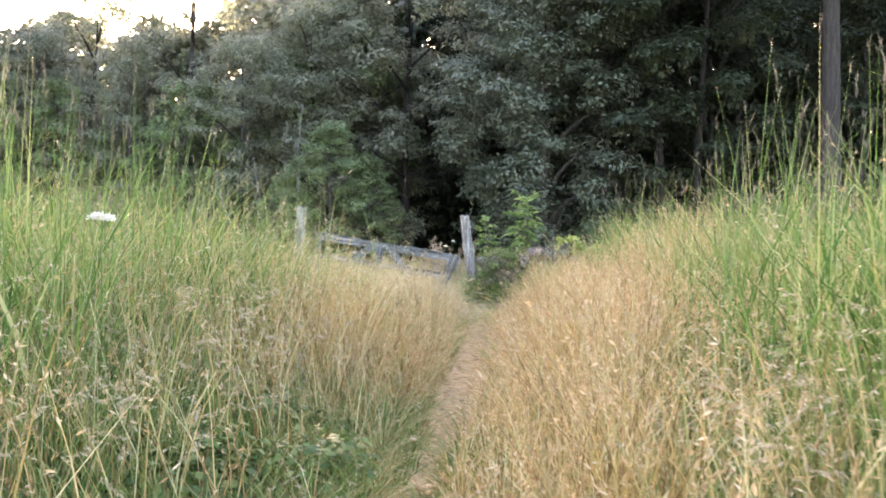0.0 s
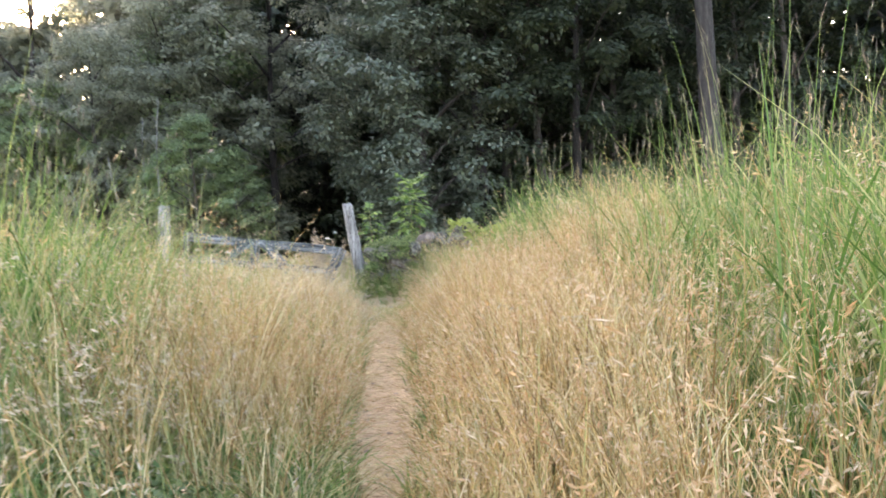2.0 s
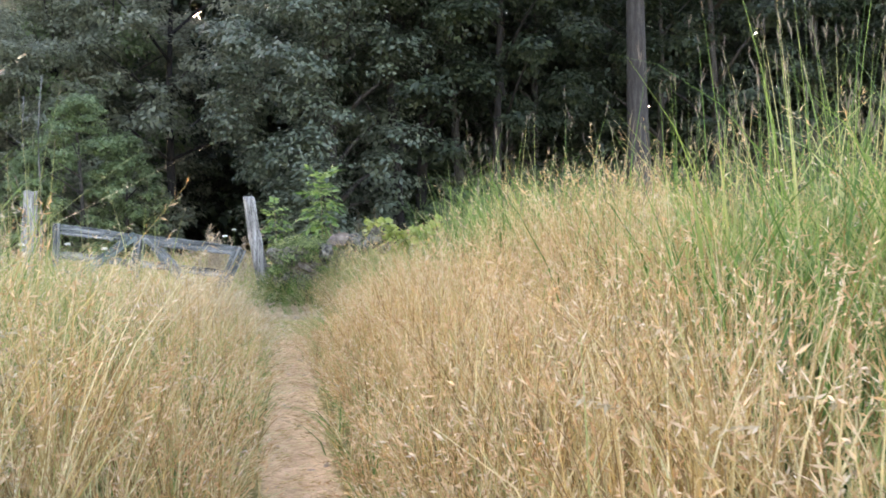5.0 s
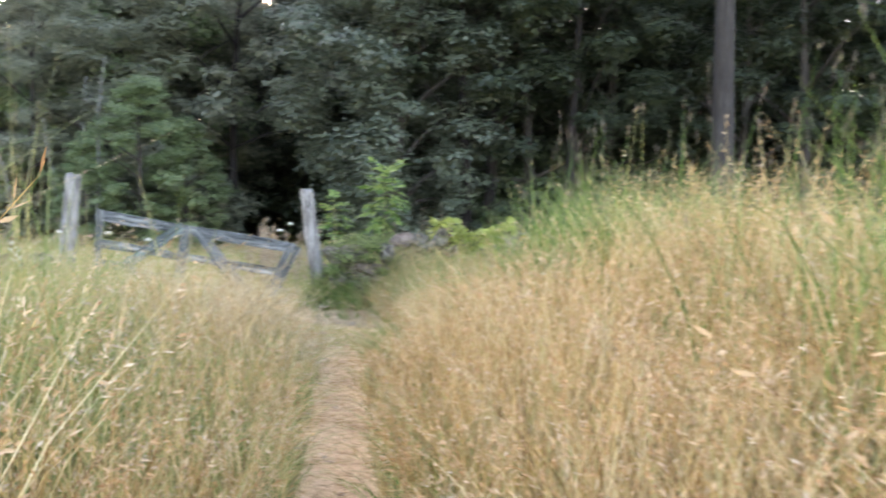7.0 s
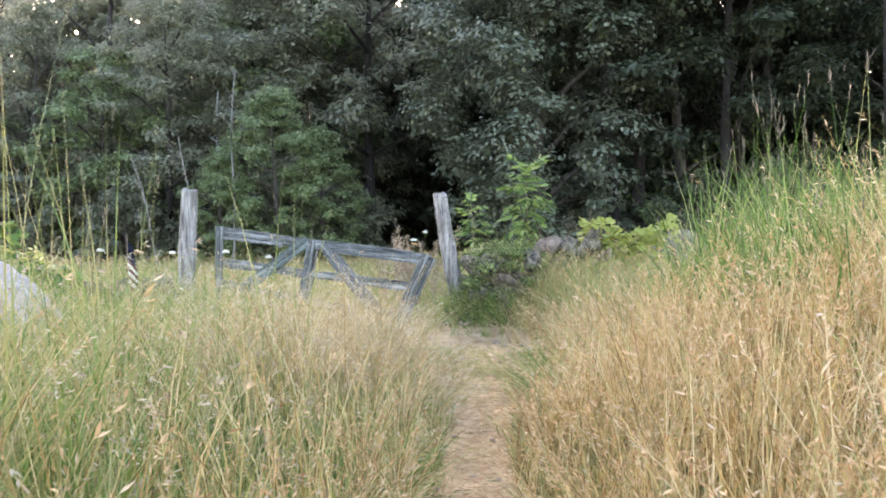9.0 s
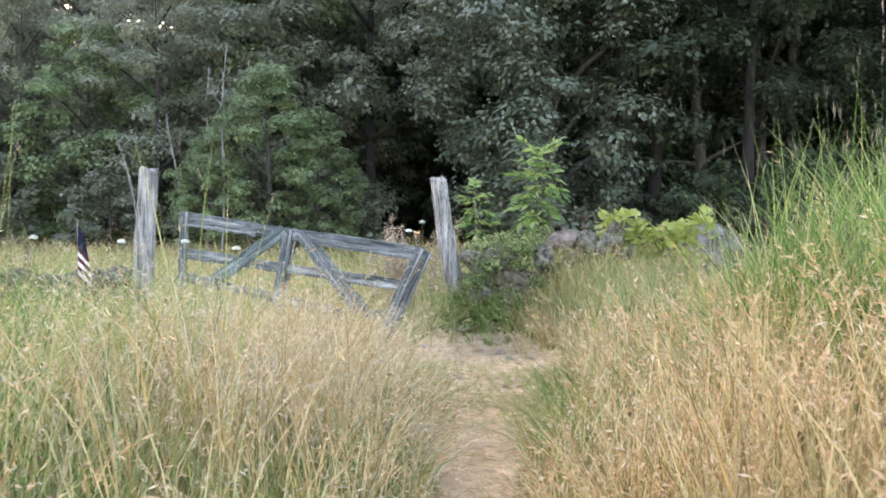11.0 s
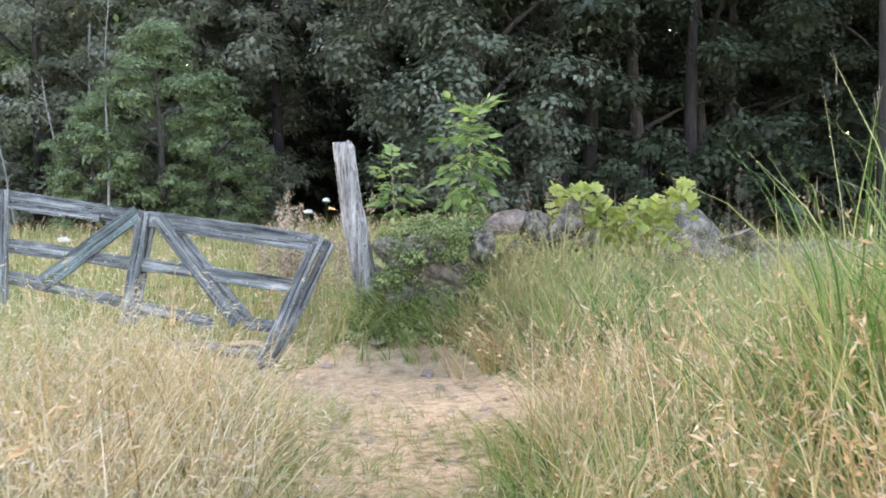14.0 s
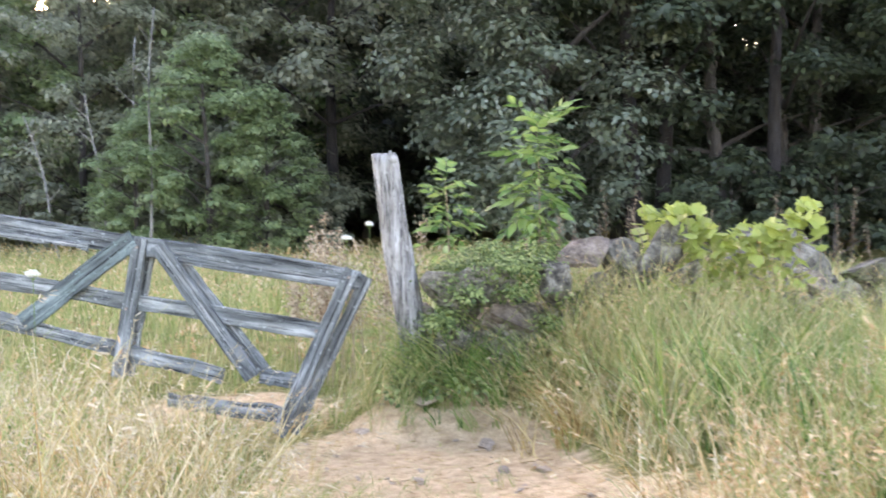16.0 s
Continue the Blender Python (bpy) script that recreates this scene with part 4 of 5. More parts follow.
bpy.context.view_layer.update()
far_inv = far_wall.matrix_world.inverted()
wall_inv = wall.matrix_world.inverted()
s = 0.95
while s < 14.3:
    y0, h0 = np.interp(s, WALL_X, WALL_Y), np.interp(s, WALL_X, WALL_H)
    g = lz(s, y0)
    z = g + 0.1
    while z < g + h0 - 0.04:
        hh = rw.uniform(0.2, 0.3)
        for dy in (-0.2, 0.2):
            big = rw.uniform(0.34, 0.52)
            wall_stone(s + rw.uniform(-0.1, 0.1), y0 + dy + rw.uniform(-0.06, 0.06), z, big, big * rw.uniform(0.7, 0.95), hh * 1.35, rw.choice(STONES if rw.random() < 0.85 else RUSTY))
        z += hh * 0.82
    s += rw.uniform(0.3, 0.4)
s = -9.5
while s < -3.6:
    g = lz(s, 25.4)
    for z in (0.1, 0.32, 0.55, 0.74):
        for dy in (-0.2, 0.2):
            b = rw.uniform(0.34, 0.5)
            wall_stone_far(s + rw.uniform(-0.1, 0.1), 25.4 + dy, g + z, b)
    s += rw.uniform(0.32, 0.42)
# the large cap stones that stand up above the rest
for x, y, z, sx, sy, sz, me, ry in ((2.03, 24.6, 1.33, 0.6, 0.5, 0.3, RUSTY[0], -6), (2.36, 24.62, 1.22, 0.42, 0.36, 0.36, STONES[1], 8), (2.68, 24.66, 1.27, 0.62, 0.42, 0.5, STONES[3], -24), (1.83, 24.52, 1.16, 0.42, 0.4, 0.38, STONES[4], 4),
                                    (1.42, 24.55, 0.84, 0.5, 0.4, 0.4, RUSTY[1], 4), (1.0, 24.5, 1.03, 0.42, 0.4, 0.36, STONES[2], 14), (1.28, 24.46, 1.1, 0.4, 0.36, 0.3, STONES[0], -8), (2.95, 24.72, 1.12, 0.4, 0.36, 0.4, STONES[5], 10), (5.3, 26.7, 1.05, 0.7, 0.5, 0.4, STONES[5], 6)):
    wall_stone(x, y, z, sx, sy, sz, me, (8, ry, 12))


# ---- trees and shrubs ----
def crown_leaves(rng, centers, radii, per, size, flat=0.6):
    """Leaves in small sprays, the sprays on the upper and outer shells of many overlapping pads."""
    ps, ds, outs = [], [], []
    for c, r, k in zip(centers, radii, per):
        ns = max(3, k // 13)
        d = rng.normal(size=(ns, 3))
        d[:, 2] = np.where((d[:, 2] < 0) & (rng.random(ns) < 0.6), -d[:, 2], d[:, 2])
        d /= np.linalg.norm(d, axis=1, keepdims=True)
        rr = r * rng.uniform(0.55, 1.08, (ns, 1)) * (1 + 0.25 * np.sin(d[:, :1] * 5 + c[0]) * np.sin(d[:, 2:] * 6 + c[1]))
        mid = np.asarray(c) + d * rr * np.array([1, 1, flat])
        pick = rng.integers(0, ns, k)
        off = rng.normal(size=(k, 3)) * np.array([1, 1, 0.5]) * (min(0.3, 0.2 * r) + 0.015)
        ps.append(mid[pick] + off)
        nrm = d[pick] * 0.7 + rng.normal(0, 0.24, (k, 3))
        nrm[:, 2] += 0.5
        ds.append(nrm)
        outs.append(off * 3 + d[pick] * r * 0.6 - np.array([0, 0, 0.25 * r]))
    p, d, o = np.concatenate(ps), np.concatenate(ds), np.concatenate(outs)
    k = len(p)
    d /= np.linalg.norm(d, axis=1, keepdims=True) + 1e-9
    o = o / (np.linalg.norm(o, axis=1, keepdims=True) + 1e-9) + rng.normal(0, 0.5, (k, 3))
    way = o - d * np.sum(o * d, axis=1, keepdims=True)
    way /= np.linalg.norm(way, axis=1, keepdims=True) + 1e-9
    side = np.cross(d, way)
    a = way * (size * rng.uniform(0.6, 1.4, k))[:, None]
    b = side * (size * 0.33 * rng.uniform(0.7, 1.3, k))[:, None]
    v = np.stack([p, p + 0.45 * a + b, p + a - d * size * 0.15, p + 0.45 * a - b], 1).reshape(-1, 3)
    return v, np.arange(k * 4), np.full(k, 4)


def tree(name, seed, height, radius, bole, low, leaves, size, leaf_mat, bark, label, clumps=34, lean=0.0, trunk_r=0.22, group="trees of the wood edge", limbs=9, fill=0.45):
    """Trunk with limbs and a crown of small leaves gathered in clumps. low: height of the crown's underside."""
    rng = np.random.default_rng(seed)
    r2 = random.Random(seed)
    e = thing(name, 0, 0, 0, label, "tree", group)
    bm = bmesh.new()
    pts = [(lean * t * height + 0.12 * math.sin(4 * t + seed) * height * 0.1, 0.05 * height * 0.3 * math.sin(3 * t + 2 * seed), height * 0.88 * t) for t in np.linspace(0, 1, 9)]
    tube(bm, pts, [trunk_r * (1.25 if k == 0 else 1) * (1 - 0.9 * (k / 8) ** 1.3) for k in range(9)], 10, r2, 0.05)
    cents, rads = [], []
    for k in range(clumps):
        t = low / height + (1 - low / height) * (k + 0.5) / clumps
        a = k * 2.4 + rng.uniform(-0.4, 0.4)
        shape = math.sin(math.pi * min(1, 0.18 + 0.8 * (t - low / height) / (1 - low / height))) ** 0.7
        rr = radius * shape * math.sqrt(rng.uniform(fill, 1))
        c = (lean * t * height + math.cos(a) * rr, math.sin(a) * rr, t * height)
        cents.append(c)
        rads.append(radius * rng.uniform(0.17, 0.31))
        if k % max(1, clumps // limbs) == 0:
            b0 = np.interp(max(t - 0.12, bole / height), np.linspace(0, 0.88, 9), [p[0] for p in pts])
            z0 = max(t - 0.14, bole / height * 0.8) * height
            mid = ((b0 + c[0]) / 2, c[1] / 2, (z0 + c[2]) / 2 + 0.2)
            tube(bm, [(b0, 0, z0), mid, c], [trunk_r * 0.38, trunk_r * 0.22, trunk_r * 0.06], 6, r2, 0.05)
    part("trunk", bm, bark, e, shade=True)
    tot = sum(r * r for r in rads)
    per = [max(8, int(leaves * r * r / tot)) for r in rads]
    crown = new("crown", fast_mesh("crown", *crown_leaves(rng, cents, rads, per, size, 0.52), leaf_mat))
    crown.parent = e
    return e


def put(ob, x, y, s=1.0, rz=0.0, sink=0.05):
    ob.matrix_basis = pose(x, y, lz(x, y) - sink, 0, 0, rz) @ Matrix.Scale(s, 4)
    return ob


def again(ob, x, y, s, rz):
    c = copy_thing(ob, pose(x, y, lz(x, y) - 0.05, 0, 0, rz) @ Matrix.Scale(s, 4) @ Matrix.Diagonal((*[1 / v for v in ob.scale], 1)))
    return c


oak = put(tree("oak_tree", 31, 14.5, 3.7, 2.0, 0.8, 52000, 0.17, OAK, BARK, "large dark oak with grey-green foliage down to the ground", 120, 0, 0.34, fill=0.2), 3.9, 44.5, 1, 20)
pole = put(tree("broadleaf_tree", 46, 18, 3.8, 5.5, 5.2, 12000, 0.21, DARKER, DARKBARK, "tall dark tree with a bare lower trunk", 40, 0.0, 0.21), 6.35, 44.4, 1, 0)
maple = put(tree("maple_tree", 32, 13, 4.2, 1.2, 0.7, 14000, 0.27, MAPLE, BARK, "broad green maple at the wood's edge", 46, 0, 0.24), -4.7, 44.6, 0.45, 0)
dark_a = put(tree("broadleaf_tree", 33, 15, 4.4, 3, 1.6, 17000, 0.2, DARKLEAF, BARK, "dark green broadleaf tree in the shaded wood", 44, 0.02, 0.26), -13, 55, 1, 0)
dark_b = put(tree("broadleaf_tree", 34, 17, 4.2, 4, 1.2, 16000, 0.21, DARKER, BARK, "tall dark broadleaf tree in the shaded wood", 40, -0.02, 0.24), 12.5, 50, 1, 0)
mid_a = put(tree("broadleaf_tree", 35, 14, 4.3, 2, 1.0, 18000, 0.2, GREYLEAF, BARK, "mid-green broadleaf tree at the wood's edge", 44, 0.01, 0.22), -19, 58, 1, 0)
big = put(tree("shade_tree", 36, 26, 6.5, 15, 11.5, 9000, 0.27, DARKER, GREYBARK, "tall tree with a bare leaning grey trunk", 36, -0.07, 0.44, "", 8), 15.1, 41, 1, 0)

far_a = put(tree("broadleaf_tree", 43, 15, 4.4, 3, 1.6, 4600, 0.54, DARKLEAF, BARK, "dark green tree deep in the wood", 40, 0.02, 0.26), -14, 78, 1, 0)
far_b = put(tree("broadleaf_tree", 44, 17, 4.2, 4, 1.2, 4600, 0.54, DARKER, BARK, "tree deep in the wood with shade-darkened leaves", 40, -0.02, 0.24), 14, 78, 1, 0)
far_m = put(tree("broadleaf_tree", 45, 14, 4.3, 2, 1.0, 4600, 0.54, GREYLEAF, BARK, "mid-green tree deeper in the wood", 44, 0.01, 0.22), -28, 78, 1, 0)

rt = random.Random(12)
spots = []
for row, (y, h, step) in enumerate(((50, 0.78, 4.6), (56, 0.95, 4.6), (63, 1.05, 5.2), (72, 1.15, 6.0))):
    x = -42 + rt.uniform(0, 3)
    while x < 42:
        spots.append((x + rt.uniform(-1, 1), y + rt.uniform(-2, 2), h * rt.uniform(0.88, 1.12), row))
        x += step * rt.uniform(0.85, 1.15)
for x, y, h, row in spots:
    if x < -32 or (row == 3 and x > 20):
        continue
    if row == 0 and (-5.5 < x < 9.5):
        continue
    if row == 1 and -3 < x < 3.5:
        continue
    tall = 1.0 if x < -6 else 1.25
    # left trees carry the haze-lifted leaf colours, the rest the shade-darkened one
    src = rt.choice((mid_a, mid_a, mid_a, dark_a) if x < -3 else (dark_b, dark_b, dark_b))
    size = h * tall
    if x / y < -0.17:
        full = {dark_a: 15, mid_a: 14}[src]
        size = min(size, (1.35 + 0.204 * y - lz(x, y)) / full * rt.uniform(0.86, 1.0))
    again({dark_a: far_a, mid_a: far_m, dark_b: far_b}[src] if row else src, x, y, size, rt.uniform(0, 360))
again(big, 27, 42, 0.85, 220)
again(far_b, -1.0, 58, 0.8, 30)
again(dark_a, -2.9, 57, 0.7, 100)
again(mid_a, -4.3, 51.5, 0.9, 70)
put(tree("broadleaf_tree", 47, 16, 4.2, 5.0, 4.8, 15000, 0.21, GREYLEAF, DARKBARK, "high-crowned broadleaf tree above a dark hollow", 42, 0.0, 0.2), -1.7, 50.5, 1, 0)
again(mid_a, -6.2, 50.5, 0.85, 160)
again(pole, 7.4, 45.0, 1.05, 130)
again(pole, 10.6, 44.6, 0.95, 250)
again(dark_b, 7.4, 50, 1.0, 200)
again(dark_b, 4.6, 52, 1.0, 20)
again(maple, -11.5, 48.5, 0.6, 80)
again(maple, -6.5, 44.4, 0.29, 30)
again(maple, -3.2, 45.2, 0.34, 250)
again(maple, -5.6, 53, 0.95, 140)
again(maple, -18, 50, 0.6, 200)
# trees behind the hollow: shade is put into far_b's dark leaf colour
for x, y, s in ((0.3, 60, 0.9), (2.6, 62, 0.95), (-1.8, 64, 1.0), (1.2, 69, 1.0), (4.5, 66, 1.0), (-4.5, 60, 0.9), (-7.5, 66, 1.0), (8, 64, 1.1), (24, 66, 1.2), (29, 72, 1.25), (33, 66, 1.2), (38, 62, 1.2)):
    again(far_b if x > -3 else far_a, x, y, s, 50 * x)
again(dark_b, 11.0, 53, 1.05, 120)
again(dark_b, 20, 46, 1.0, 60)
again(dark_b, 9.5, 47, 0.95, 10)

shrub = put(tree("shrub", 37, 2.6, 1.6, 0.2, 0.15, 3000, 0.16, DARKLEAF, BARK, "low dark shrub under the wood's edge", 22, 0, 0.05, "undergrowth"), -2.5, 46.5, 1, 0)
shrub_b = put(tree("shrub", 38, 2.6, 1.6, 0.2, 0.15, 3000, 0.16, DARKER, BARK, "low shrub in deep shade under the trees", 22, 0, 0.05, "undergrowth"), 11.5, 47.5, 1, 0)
far_shrub = put(tree("shrub", 39, 2.6, 1.6, 0.2, 0.15, 1300, 0.24, DARKER, BARK, "added shrub with shade-darkened leaves filling the wood's depth", 22, 0, 0.05, "undergrowth"), 17, 62, 2.2, 0)
# shrubs past y 53 are added to block low light and darken the hollow
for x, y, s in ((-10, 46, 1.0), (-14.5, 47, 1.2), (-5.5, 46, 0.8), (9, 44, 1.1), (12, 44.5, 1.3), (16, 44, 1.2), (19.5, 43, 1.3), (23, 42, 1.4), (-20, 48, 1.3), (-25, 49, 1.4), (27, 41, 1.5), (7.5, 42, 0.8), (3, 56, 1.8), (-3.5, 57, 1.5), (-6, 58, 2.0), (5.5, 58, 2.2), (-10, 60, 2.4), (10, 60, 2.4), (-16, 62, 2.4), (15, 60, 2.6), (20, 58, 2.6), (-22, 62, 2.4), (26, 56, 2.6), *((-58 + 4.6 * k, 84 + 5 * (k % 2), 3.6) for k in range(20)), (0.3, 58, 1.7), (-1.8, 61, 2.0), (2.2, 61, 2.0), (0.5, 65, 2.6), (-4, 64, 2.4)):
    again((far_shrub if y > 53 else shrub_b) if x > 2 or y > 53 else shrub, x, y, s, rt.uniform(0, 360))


def compound_leaf(size, pairs, seed):
    """A stalk with paired leaflets, along +y, drooping at the tip."""
    r2 = random.Random(seed)
    bm = bmesh.new()
    n = 5
    sag = [Vector((0, size * k / n, size * (0.12 * math.sin(math.pi * k / n) - 0.16 * (k / n) ** 2))) for k in range(n + 1)]
    tube(bm, sag, [0.004 - 0.0005 * k for k in range(n + 1)], 4)

    def leaflet(p, a, ln, tilt):
        m = Matrix.Translation(p) @ Euler((tilt, r2.uniform(-0.5, 0.5), a)).to_matrix().to_4x4()
        out = ((0, 0), (0.16, 0.25), (0.19, 0.5), (0.1, 0.8), (0, 1), (-0.1, 0.8), (-0.19, 0.5), (-0.16, 0.25))
        c = bm.verts.new(m @ Vector((0, ln * 0.5, -0.03 * ln)))
        ring = [bm.verts.new(m @ Vector((x * ln, y * ln, 0.2 * abs(x) * ln - 0.12 * ln * y * y))) for x, y in out]
        for q in range(8):
            bm.faces.new((c, ring[q], ring[(q + 1) % 8]))

    for k in range(pairs):
        t = 0.35 + 0.5 * k / max(1, pairs - 1)
        p = sag[0].lerp(sag[-1], t) + Vector((0, 0, 0.1 * size * math.sin(math.pi * t)))
        for sg in (-1, 1):
            leaflet(p, sg * r2.uniform(0.75, 1.15), size * r2.uniform(0.42, 0.55), r2.uniform(-0.5, 0.1))
    leaflet(sag[-1], 0, size * 0.55, -0.4)
    me = bpy.data.meshes.new("leaf")
    bm.to_mesh(me)
    bm.free()
    me.materials.append(LIME)
    return me


FRONDS = [compound_leaf(0.3, p, 300 + p) for p in (2, 3, 4)]


def sapling(name, x, y, height, n, seed, label, size=1.0):
    """A young tree: thin stem with compound leaves, each a part."""
    r2 = random.Random(seed)
    e = thing(name, x, y, lz(x, y), label, "sapling")
    bm = bmesh.new()
    bend = lambda t: Vector((0.05 * math.sin(3 * t), 0.03 * math.sin(4 * t), height * t * 0.97))
    tube(bm, [bend(t) for t in np.linspace(0, 1, 7)], [0.02 * (1 - 0.8 * t) for t in np.linspace(0, 1, 7)], 6)
    stem = part("stem", bm, STICK, e)
    for k in range(n):
        t = 0.3 + 0.7 * (k + 0.5) / n
        grow = size * (0.55 + 0.75 * math.sin(math.pi * (1.12 - 0.85 * t))) * r2.uniform(0.65, 1.25)
        ob = new("leaf", FRONDS[k % 3])
        ob.parent = stem
        ob.matrix_basis = Matrix.Translation(bend(t)) @ Euler((-0.55 + 1.15 * t ** 3 + r2.uniform(-0.4, 0.4), r2.uniform(-0.4, 0.4), k * 2.4 + r2.uniform(-0.6, 0.6))).to_matrix().to_4x4() @ Matrix.Scale(grow, 4)


sapling("ash_sapling", 2.0, 27.4, 2.55, 74, 41, "young light-green ash sapling behind the wall", 0.95)
sapling("ash_sapling", 1.0, 26.3, 2.05, 52, 42, "small slender ash sapling beside the gate post", 0.72)


def slim_trunk(x, y, h, lean, label):
    """A thin pale dead stem with a few bare twigs."""
    r2 = random.Random(int(100 * abs(x)))
    e = thing("dead_stem", x, y, lz(x, y) - 0.1, label, "dead tree", "dead stems")
    bm = bmesh.new()
    pts = [Vector((lean * h * t + 0.08 * math.sin(6 * t + x), 0, h * t)) for t in np.linspace(0, 1, 8)]
    tube(bm, pts, [0.045 * (1 - 0.7 * t) for t in np.linspace(0, 1, 8)], 7, r2, 0.06)
    bole = part("trunk", bm, PALEBARK, e, shade=True)
    for k in range(3, 7):
        a = r2.uniform(0, 6.28)
        tw = bmesh.new()
        tube(tw, [pts[k], pts[k] + Vector((math.cos(a) * 0.5, math.sin(a) * 0.3, 0.45))], [0.014, 0.005], 5)
        part("twig", tw, PALEBARK, bole)


for x, y, h, ln in ((-6.6, 44.6, 6.0, 0.02), (-7.3, 44.9, 4.6, -0.12), (-8.6, 45.2, 4.0, -0.25), (-5.95, 43.4, 6.6, 0.03)):
    slim_trunk(x, y, h, ln, "thin grey dead stem at the wood's edge")


def leafy_mound(name, spots, n, size, mat, label, category, seed):
    """Leaves trailing over stones or standing as a low bush."""
    rng = np.random.default_rng(seed)
    c = [p[:3] for p in spots]
    r = [p[3] for p in spots]
    tot = sum(q * q for q in r)
    ob = new(name, fast_mesh(name, *crown_leaves(rng, c, r, [int(n * q * q / tot) for q in r], size, 0.7), mat))
    return tagged(ob, label, category)


def vine_leaf(size, seed):
    """A broad lobed leaf, slightly cupped."""
    r2 = random.Random(seed)
    out = ((0, 0), (0.28, -0.1), (0.5, 0.2), (0.36, 0.42), (0.42, 0.7), (0.2, 0.78), (0, 1.0), (-0.2, 0.78), (-0.42, 0.7), (-0.36, 0.42), (-0.5, 0.2), (-0.28, -0.1))
    bm = bmesh.new()
    c = bm.verts.new((0, 0.4 * size, -0.06 * size))
    ring = [bm.verts.new((x * size * r2.uniform(0.9, 1.1), y * size, 0.16 * size * abs(x) - 0.1 * size * y * y)) for x, y in out]
    for i in range(len(ring)):
        bm.faces.new((c, ring[i], ring[(i + 1) % len(ring)]))
    me = bpy.data.meshes.new("leaf")
    bm.to_mesh(me)
    bm.free()
    me.materials.append(VINE)
    return me


VINE_LEAVES = [vine_leaf(0.118, 400 + k) for k in range(5)]


def grape_vine(x0, x1, y, zf, n, seed, label):
    r2 = random.Random(seed)
    e = thing("wild_grape_vine", (x0 + x1) / 2, y, lz((x0 + x1) / 2, y), label, "vine")
    base = Vector(((x0 + x1) / 2, y, lz((x0 + x1) / 2, y)))
    stems = bmesh.new()
    for k in range(16):
        x = r2.uniform(x0, x1)
        a = Vector((x, y, lz(x, y))) - base
        b = Vector((x + r2.uniform(-0.3, 0.3), y + r2.uniform(-0.2, 0.1), zf(x))) - base
        tube(stems, [a, (a + b) / 2 + Vector((0.1, -0.1, 0.1)), b], [0.008, 0.006, 0.003], 5)
    cane = part("cane", stems, STICK, e)
    for k in range(n):
        x = r2.uniform(x0, x1)
        p = Vector((x, y + r2.uniform(-0.45, 0.2), zf(x) - 0.72 * r2.random() ** 1.4)) - base
        ob = new("leaf", VINE_LEAVES[k % 5])
        ob.parent = cane
        ob.matrix_basis = Matrix.Translation(p) @ Euler((r2.uniform(0.1, 1.2), r2.uniform(-0.6, 0.6), r2.uniform(-1.9, 1.9))).to_matrix().to_4x4() @ Matrix.Scale(r2.uniform(0.7, 1.3), 4)


bpy.context.view_layer.update()
grape_vine(2.62, 4.0, 25.0, lambda x: 1.58 + 0.12 * math.cos(5.0 * (x - 2.78)) + 0.05 * math.sin(13 * x), 560, 51, "yellow-green wild grape vine sprawling over the wall")
tagged(leafy_mound("creeper", [(0.98, 24.55, 1.08, 0.19), (1.2, 24.5, 1.16, 0.2), (1.42, 24.5, 1.2, 0.2), (1.62, 24.52, 1.22, 0.18), (1.35, 24.8, 1.28, 0.22), (1.75, 24.7, 1.28, 0.17), (1.05, 24.75, 1.17, 0.2), (1.15, 24.32, 0.98, 0.15), (1.5, 24.3, 1.02, 0.13), (0.98, 24.34, 0.8, 0.16), (0.78, 24.42, 0.55, 0.17), (0.86, 24.38, 0.78, 0.12), (0.66, 24.4, 0.35, 0.14), (1.85, 24.36, 1.0, 0.11), (1.75, 24.28, 0.8, 0.1)], 8200, 0.036, CREEPER, "green creeper trailing over the wall's end", "creeper", 61), kind="stuff")
tagged(leafy_mound("weeds", [(0.9, 24.25, 0.32, 0.2), (1.15, 24.2, 0.3, 0.2), (1.65, 24.25, 0.4, 0.16), (0.6, 24.25, 0.25, 0.18), (0.95, 24.4, 0.5, 0.16)], 800, 0.05, CREEPER, "green weeds growing at the foot of the post", "weeds", 62), kind="stuff")
leafy_mound("goldenrod", [(-4.6, 20.6, 1.15, 0.42), (-5.2, 20.8, 1.2, 0.45), (-3.9, 20.6, 1.0, 0.36), (-4.5, 20.5, 0.7, 0.5), (-5.6, 20.6, 0.8, 0.5), (-4.35, 20.5, 1.55, 0.16)], 2600, 0.12, VINE, "yellow-green leafy bush behind the boulder", "bush", 63)
rc = random.Random(66)
pocket = [(-rc.uniform(0.45, 2.6), rc.uniform(4.2, 7.0)) for k in range(26)]
tagged(leafy_mound("ground_cover", [(x, y, lz(x, y) + rc.uniform(0.03, 0.16), rc.uniform(0.14, 0.26)) for x, y in pocket], 4600, 0.062, DEEP, "low green broad-leaved weeds by the footpath", "weeds", 64), kind="stuff")
tagged(leafy_mound("fern", [(2.3, 5.9, 0.95, 0.3), (2.6, 6.2, 0.9, 0.3), (2.05, 5.7, 0.8, 0.25)], 900, 0.13, GREEN, "bright green arching weed among the tall grass", "weeds", 65), kind="stuff")


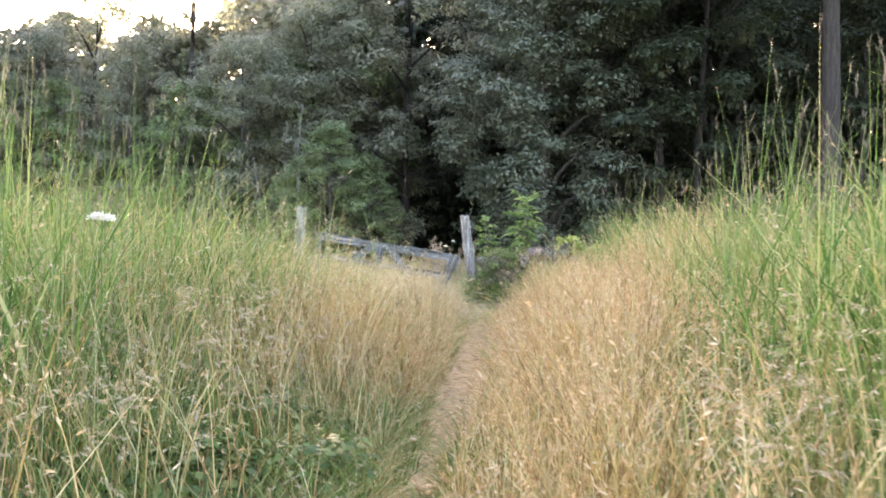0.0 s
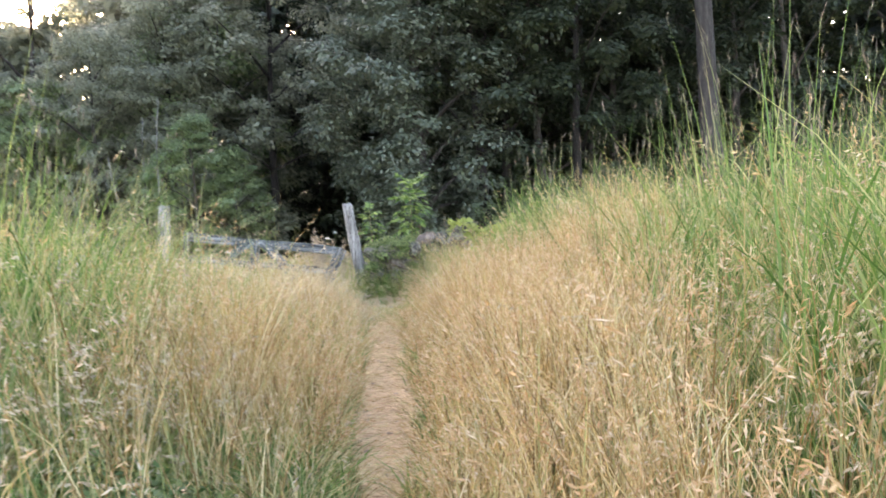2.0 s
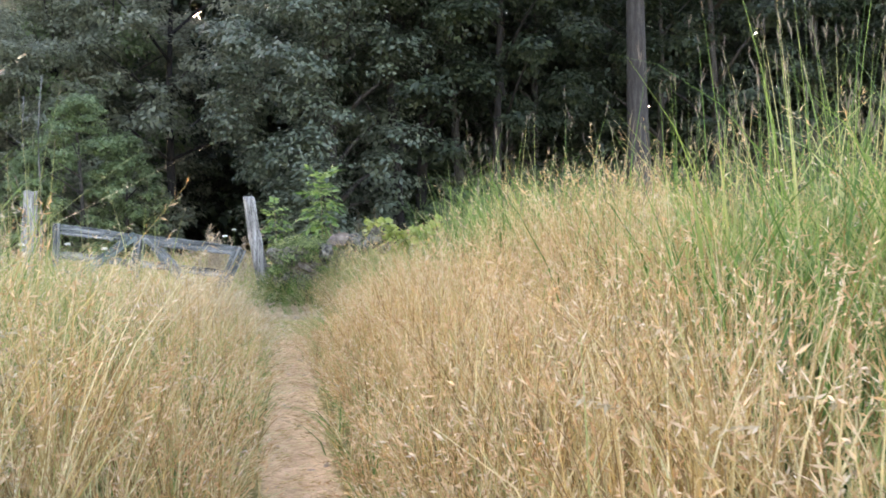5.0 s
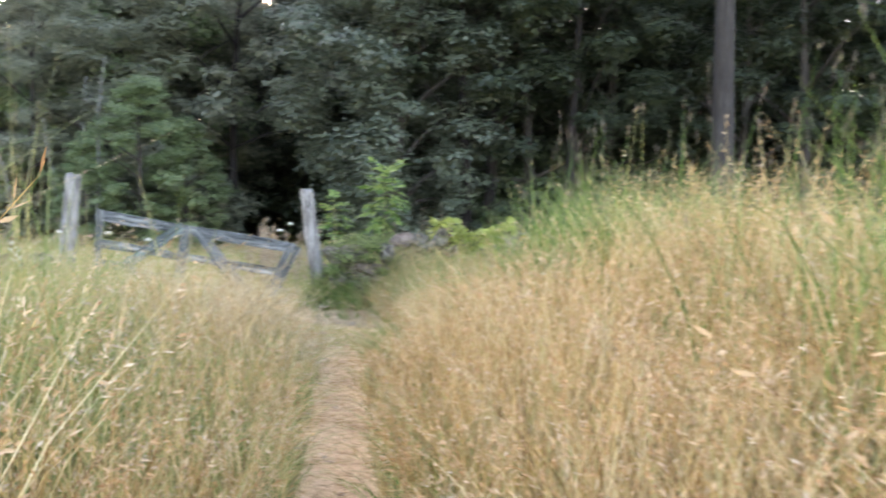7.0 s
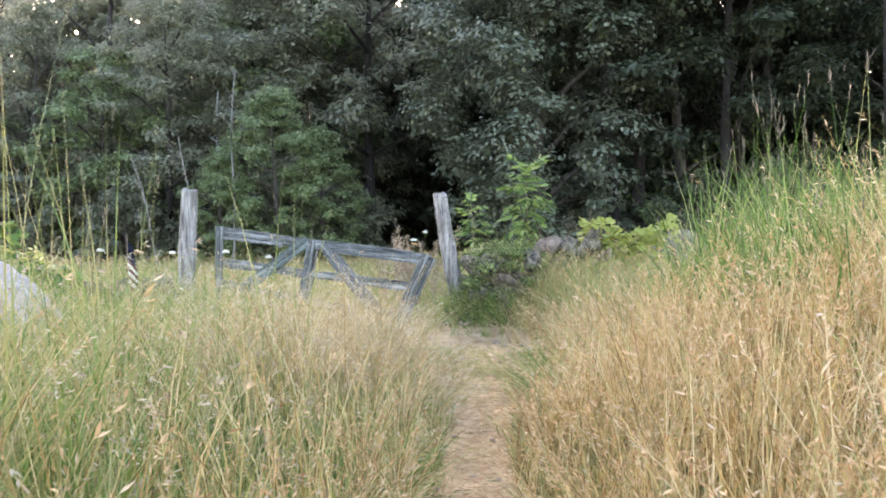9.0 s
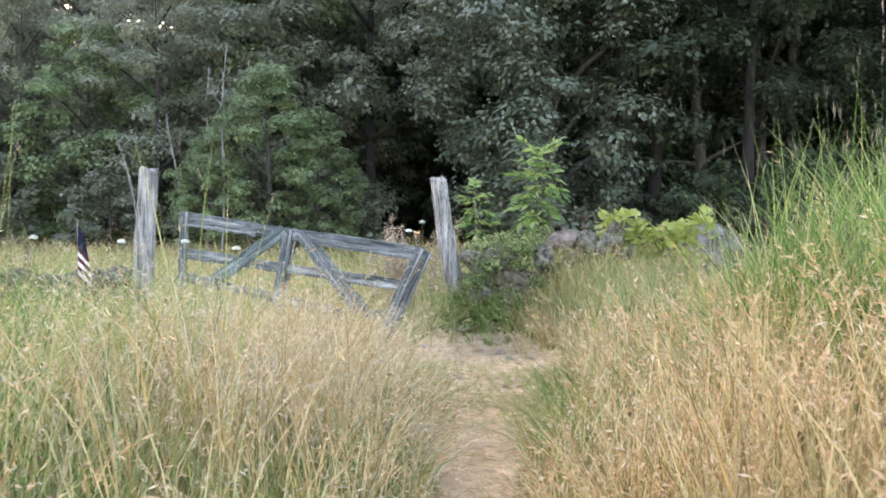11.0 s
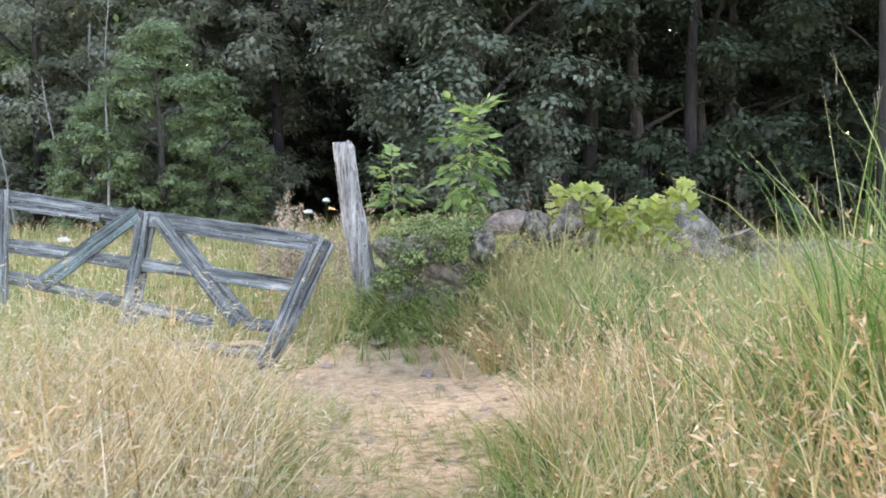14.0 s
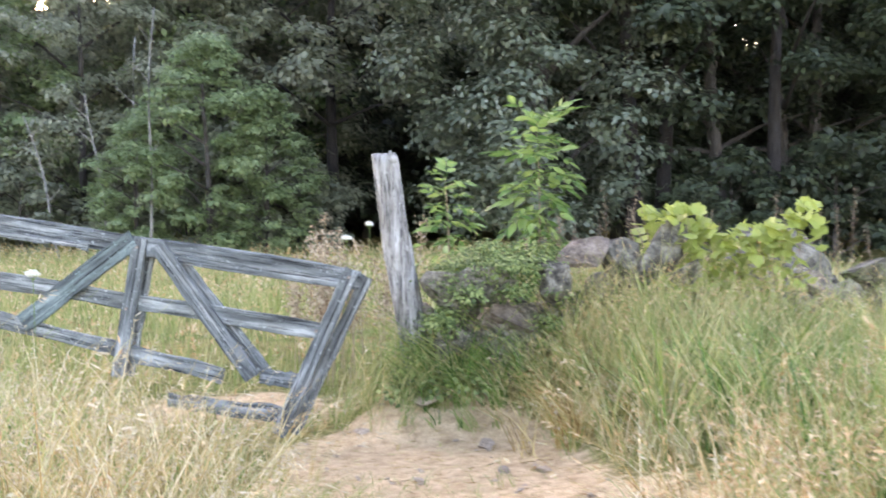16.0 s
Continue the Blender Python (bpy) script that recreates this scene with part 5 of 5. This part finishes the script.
def umbel(x, y, z, size, label="white wild-carrot flower on a thin green stem"):
    """Flat-topped flower: stem, rays and a domed head of tiny florets."""
    rng = np.random.default_rng(int(1000 * abs(x) + 77 * y))
    g = lz(x, y)
    e = thing("wild_carrot", x, y, g, label, "flower", "wild carrots")
    bm = bmesh.new()
    h = z - g
    tube(bm, [(0, 0, 0), (0.02, 0, h * 0.5), (0, 0.01, h - 0.05)], [0.004, 0.0035, 0.003], 5)
    for k in range(14):
        a, r = k * 2.4, size * 0.48 * math.sqrt((k + 0.5) / 14)
        tube(bm, [(0, 0.01, h - 0.05), (math.cos(a) * r, math.sin(a) * r, h - 0.01)], [0.0016, 0.001], 3)
    part("stem", bm, DEEP, e)
    k = 260
    a, r = rng.uniform(0, 2 * np.pi, k), 0.5 * size * np.sqrt(rng.random(k))
    p = np.stack([np.cos(a) * r, np.sin(a) * r, h + 0.012 - 0.5 * r * r / size + rng.uniform(-0.012, 0.012, k)], -1)
    d = rng.normal(size=(k, 3)) + np.array([0, 0, 0.5])
    f = new("flower_head", fast_mesh("flower_head", *flakes(p, d, np.full(k, 0.016), np.full(k, 0.013), rng), UMBEL))
    f.parent = e
    tagged(f, kind="stuff")


for x, y, z, s in ((-1.83, 5.8, 1.47, 0.14), (0.06, 26.4, 1.42, 0.1), (0.25, 27.2, 1.55, 0.08), (-2.45, 23.2, 1.3, 0.09), (-1.9, 23.4, 1.22, 0.09), (-3.1, 22.9, 1.3, 0.08), (-3.9, 22.4, 1.35, 0.08)):
    umbel(x, y, z, s)


def dock(x, y, h, seed, fat=1.0, mat=DOCK, label="dry brown dock stalk with curled seed clusters"):
    """A dry brown seed stalk."""
    rng = np.random.default_rng(seed)
    e = thing("dock_stalk", x, y, lz(x, y), label, "weed", "seed stalks")
    bm = bmesh.new()
    lean = rng.uniform(-0.15, 0.15)
    tube(bm, [(0, 0, 0), (lean * 0.4, 0, h * 0.5), (lean, 0, h)], [0.006, 0.005, 0.002], 5)
    part("stem", bm, mat, e)
    k = int(110 * fat)
    t = rng.uniform(0.45, 1.0, k)
    p = np.stack([lean * t + rng.normal(0, 0.022 * fat, k), rng.normal(0, 0.022 * fat, k), h * t], -1)
    f = new("seed_head", fast_mesh("seed_head", *flakes(p, rng.normal(size=(k, 3)), np.full(k, 0.03 * fat), np.full(k, 0.014 * fat), rng), mat))
    f.parent = e
    tagged(f, kind="stuff")


rd = random.Random(71)
for k in range(26):
    dock(rd.uniform(-0.45, 0.7), rd.uniform(25.8, 27.4), rd.uniform(1.0, 1.6), 700 + k, 1.5, PLUME, "pale buff seed plume beside the leaning post")
for k in range(10):
    dock(rd.uniform(1.7, 2.5), rd.uniform(26.6, 27.4), rd.uniform(1.0, 1.5), 800 + k)
for k in range(14):
    dock(rd.uniform(3.0, 7.5), rd.uniform(28.5, 30.5), rd.uniform(1.2, 1.75), 900 + k)
for k in range(12):
    dock(rd.uniform(-5.6, -3.6), rd.uniform(21.4, 23), rd.uniform(1.0, 1.5), 950 + k)

# small flag on a stick beside the hinge post
FLAGRED = solid_material("flag_red", [(0.3, (0.12, 0.03, 0.045)), (0.7, (0.18, 0.05, 0.065))], 8, 40, 0.8, 0.1)
FLAGWHITE = solid_material("flag_white", [(0.3, (0.72, 0.72, 0.7)), (0.7, (0.82, 0.82, 0.8))], 8, 40, 0.8, 0.1)
FLAGBLUE = solid_material("flag_blue", [(0.3, (0.018, 0.022, 0.05)), (0.7, (0.03, 0.035, 0.08))], 8, 40, 0.8, 0.1)
fx, fy = -4.22, 24.9
flag = thing("small_flag", fx, fy, lz(fx, fy), "small striped flag drooping from a thin stick", "flag")
bm = bmesh.new()
tube(bm, [(0, 0, 0), (-0.02, 0, 1.55)], [0.006, 0.005], 6)
part("stick", bm, STICK, flag)


def cloth(name, z0, z1, mat, label):
    bm = bmesh.new()
    cols = 8
    grid = [[bm.verts.new((-0.02 + 0.012 + i * 0.012 + 0.13 * (1.5 - z) * i / cols, -0.02 + 0.018 * math.sin(i * 1.3 + 9 * z) * (0.4 + i / cols), z - 0.02 * i)) for i in range(cols + 1)] for z in np.linspace(z0, z1, 4)]
    for a, b in zip(grid, grid[1:]):
        for i in range(cols):
            bm.faces.new((a[i], a[i + 1], b[i + 1], b[i]))
    bmesh.ops.solidify(bm, geom=bm.faces, thickness=0.002)
    part(name, bm, mat, flag, label)


cloth("field", 1.2, 1.48, FLAGBLUE, "dark blue flag field")
for k in range(7):
    cloth("stripe", 1.2 - 0.062 * (k + 1), 1.2 - 0.062 * k, FLAGWHITE if k % 2 else FLAGRED, "white stripe" if k % 2 else "red stripe")

# loose stones and dry litter on the path
rp = random.Random(90)
pebbles = [stone_mesh("pebble", 20 + k, PEBBLE) for k in range(3)]
for k in range(120):
    y = rp.uniform(6, 25) if k < 46 else rp.uniform(20, 24.4)
    x = float(path_x(y)) + rp.uniform(-1, 1) * float(half_w(y)) * 1.05
    sz = rp.uniform(0.02, 0.06) if rp.random() < 0.9 else rp.uniform(0.07, 0.12)
    ob = new("pebble", pebbles[k % 3])
    ob.matrix_world = pose(x, y, lz(x, y) + sz * 0.12, rp.uniform(-20, 20), rp.uniform(-20, 20), rp.uniform(0, 360)) @ Matrix.Diagonal((sz, sz * 0.8, sz * 0.6, 1))
    tagged(ob, "small grey-brown stone lying on the footpath", "stone", "stones on the footpath")
for x, y, sz in ((0.78, 24.15, 0.34), (1.2, 23.6, 0.2)):
    ob = new("flat_stone", pebbles[1])
    ob.matrix_world = pose(x, y, lz(x, y) + sz * 0.08, 5, -4, 70 * x) @ Matrix.Diagonal((sz, sz * 0.7, sz * 0.4, 1))
    tagged(ob, "flat grey-brown stone half sunk in the footpath", "stone", "stones on the footpath")
rng = np.random.default_rng(95)
k = 11000
y = rng.uniform(4, 25.5, k)
x = path_x(y) + rng.normal(0, 0.75, k) * (half_w(y) + 0.2)
p = np.stack([x, y, land(x, y) + 0.012 + rng.uniform(0, 0.02, k)], -1)
a = rng.uniform(0, 2 * np.pi, k)
d = np.stack([np.cos(a), np.sin(a), rng.normal(0, 0.12, k)], -1)
stuff("dry_litter", flakes(p, d, rng.uniform(0.02, 0.11, k), np.full(k, 0.005), rng), STRAW, "dry broken straw lying on the footpath", "litter")
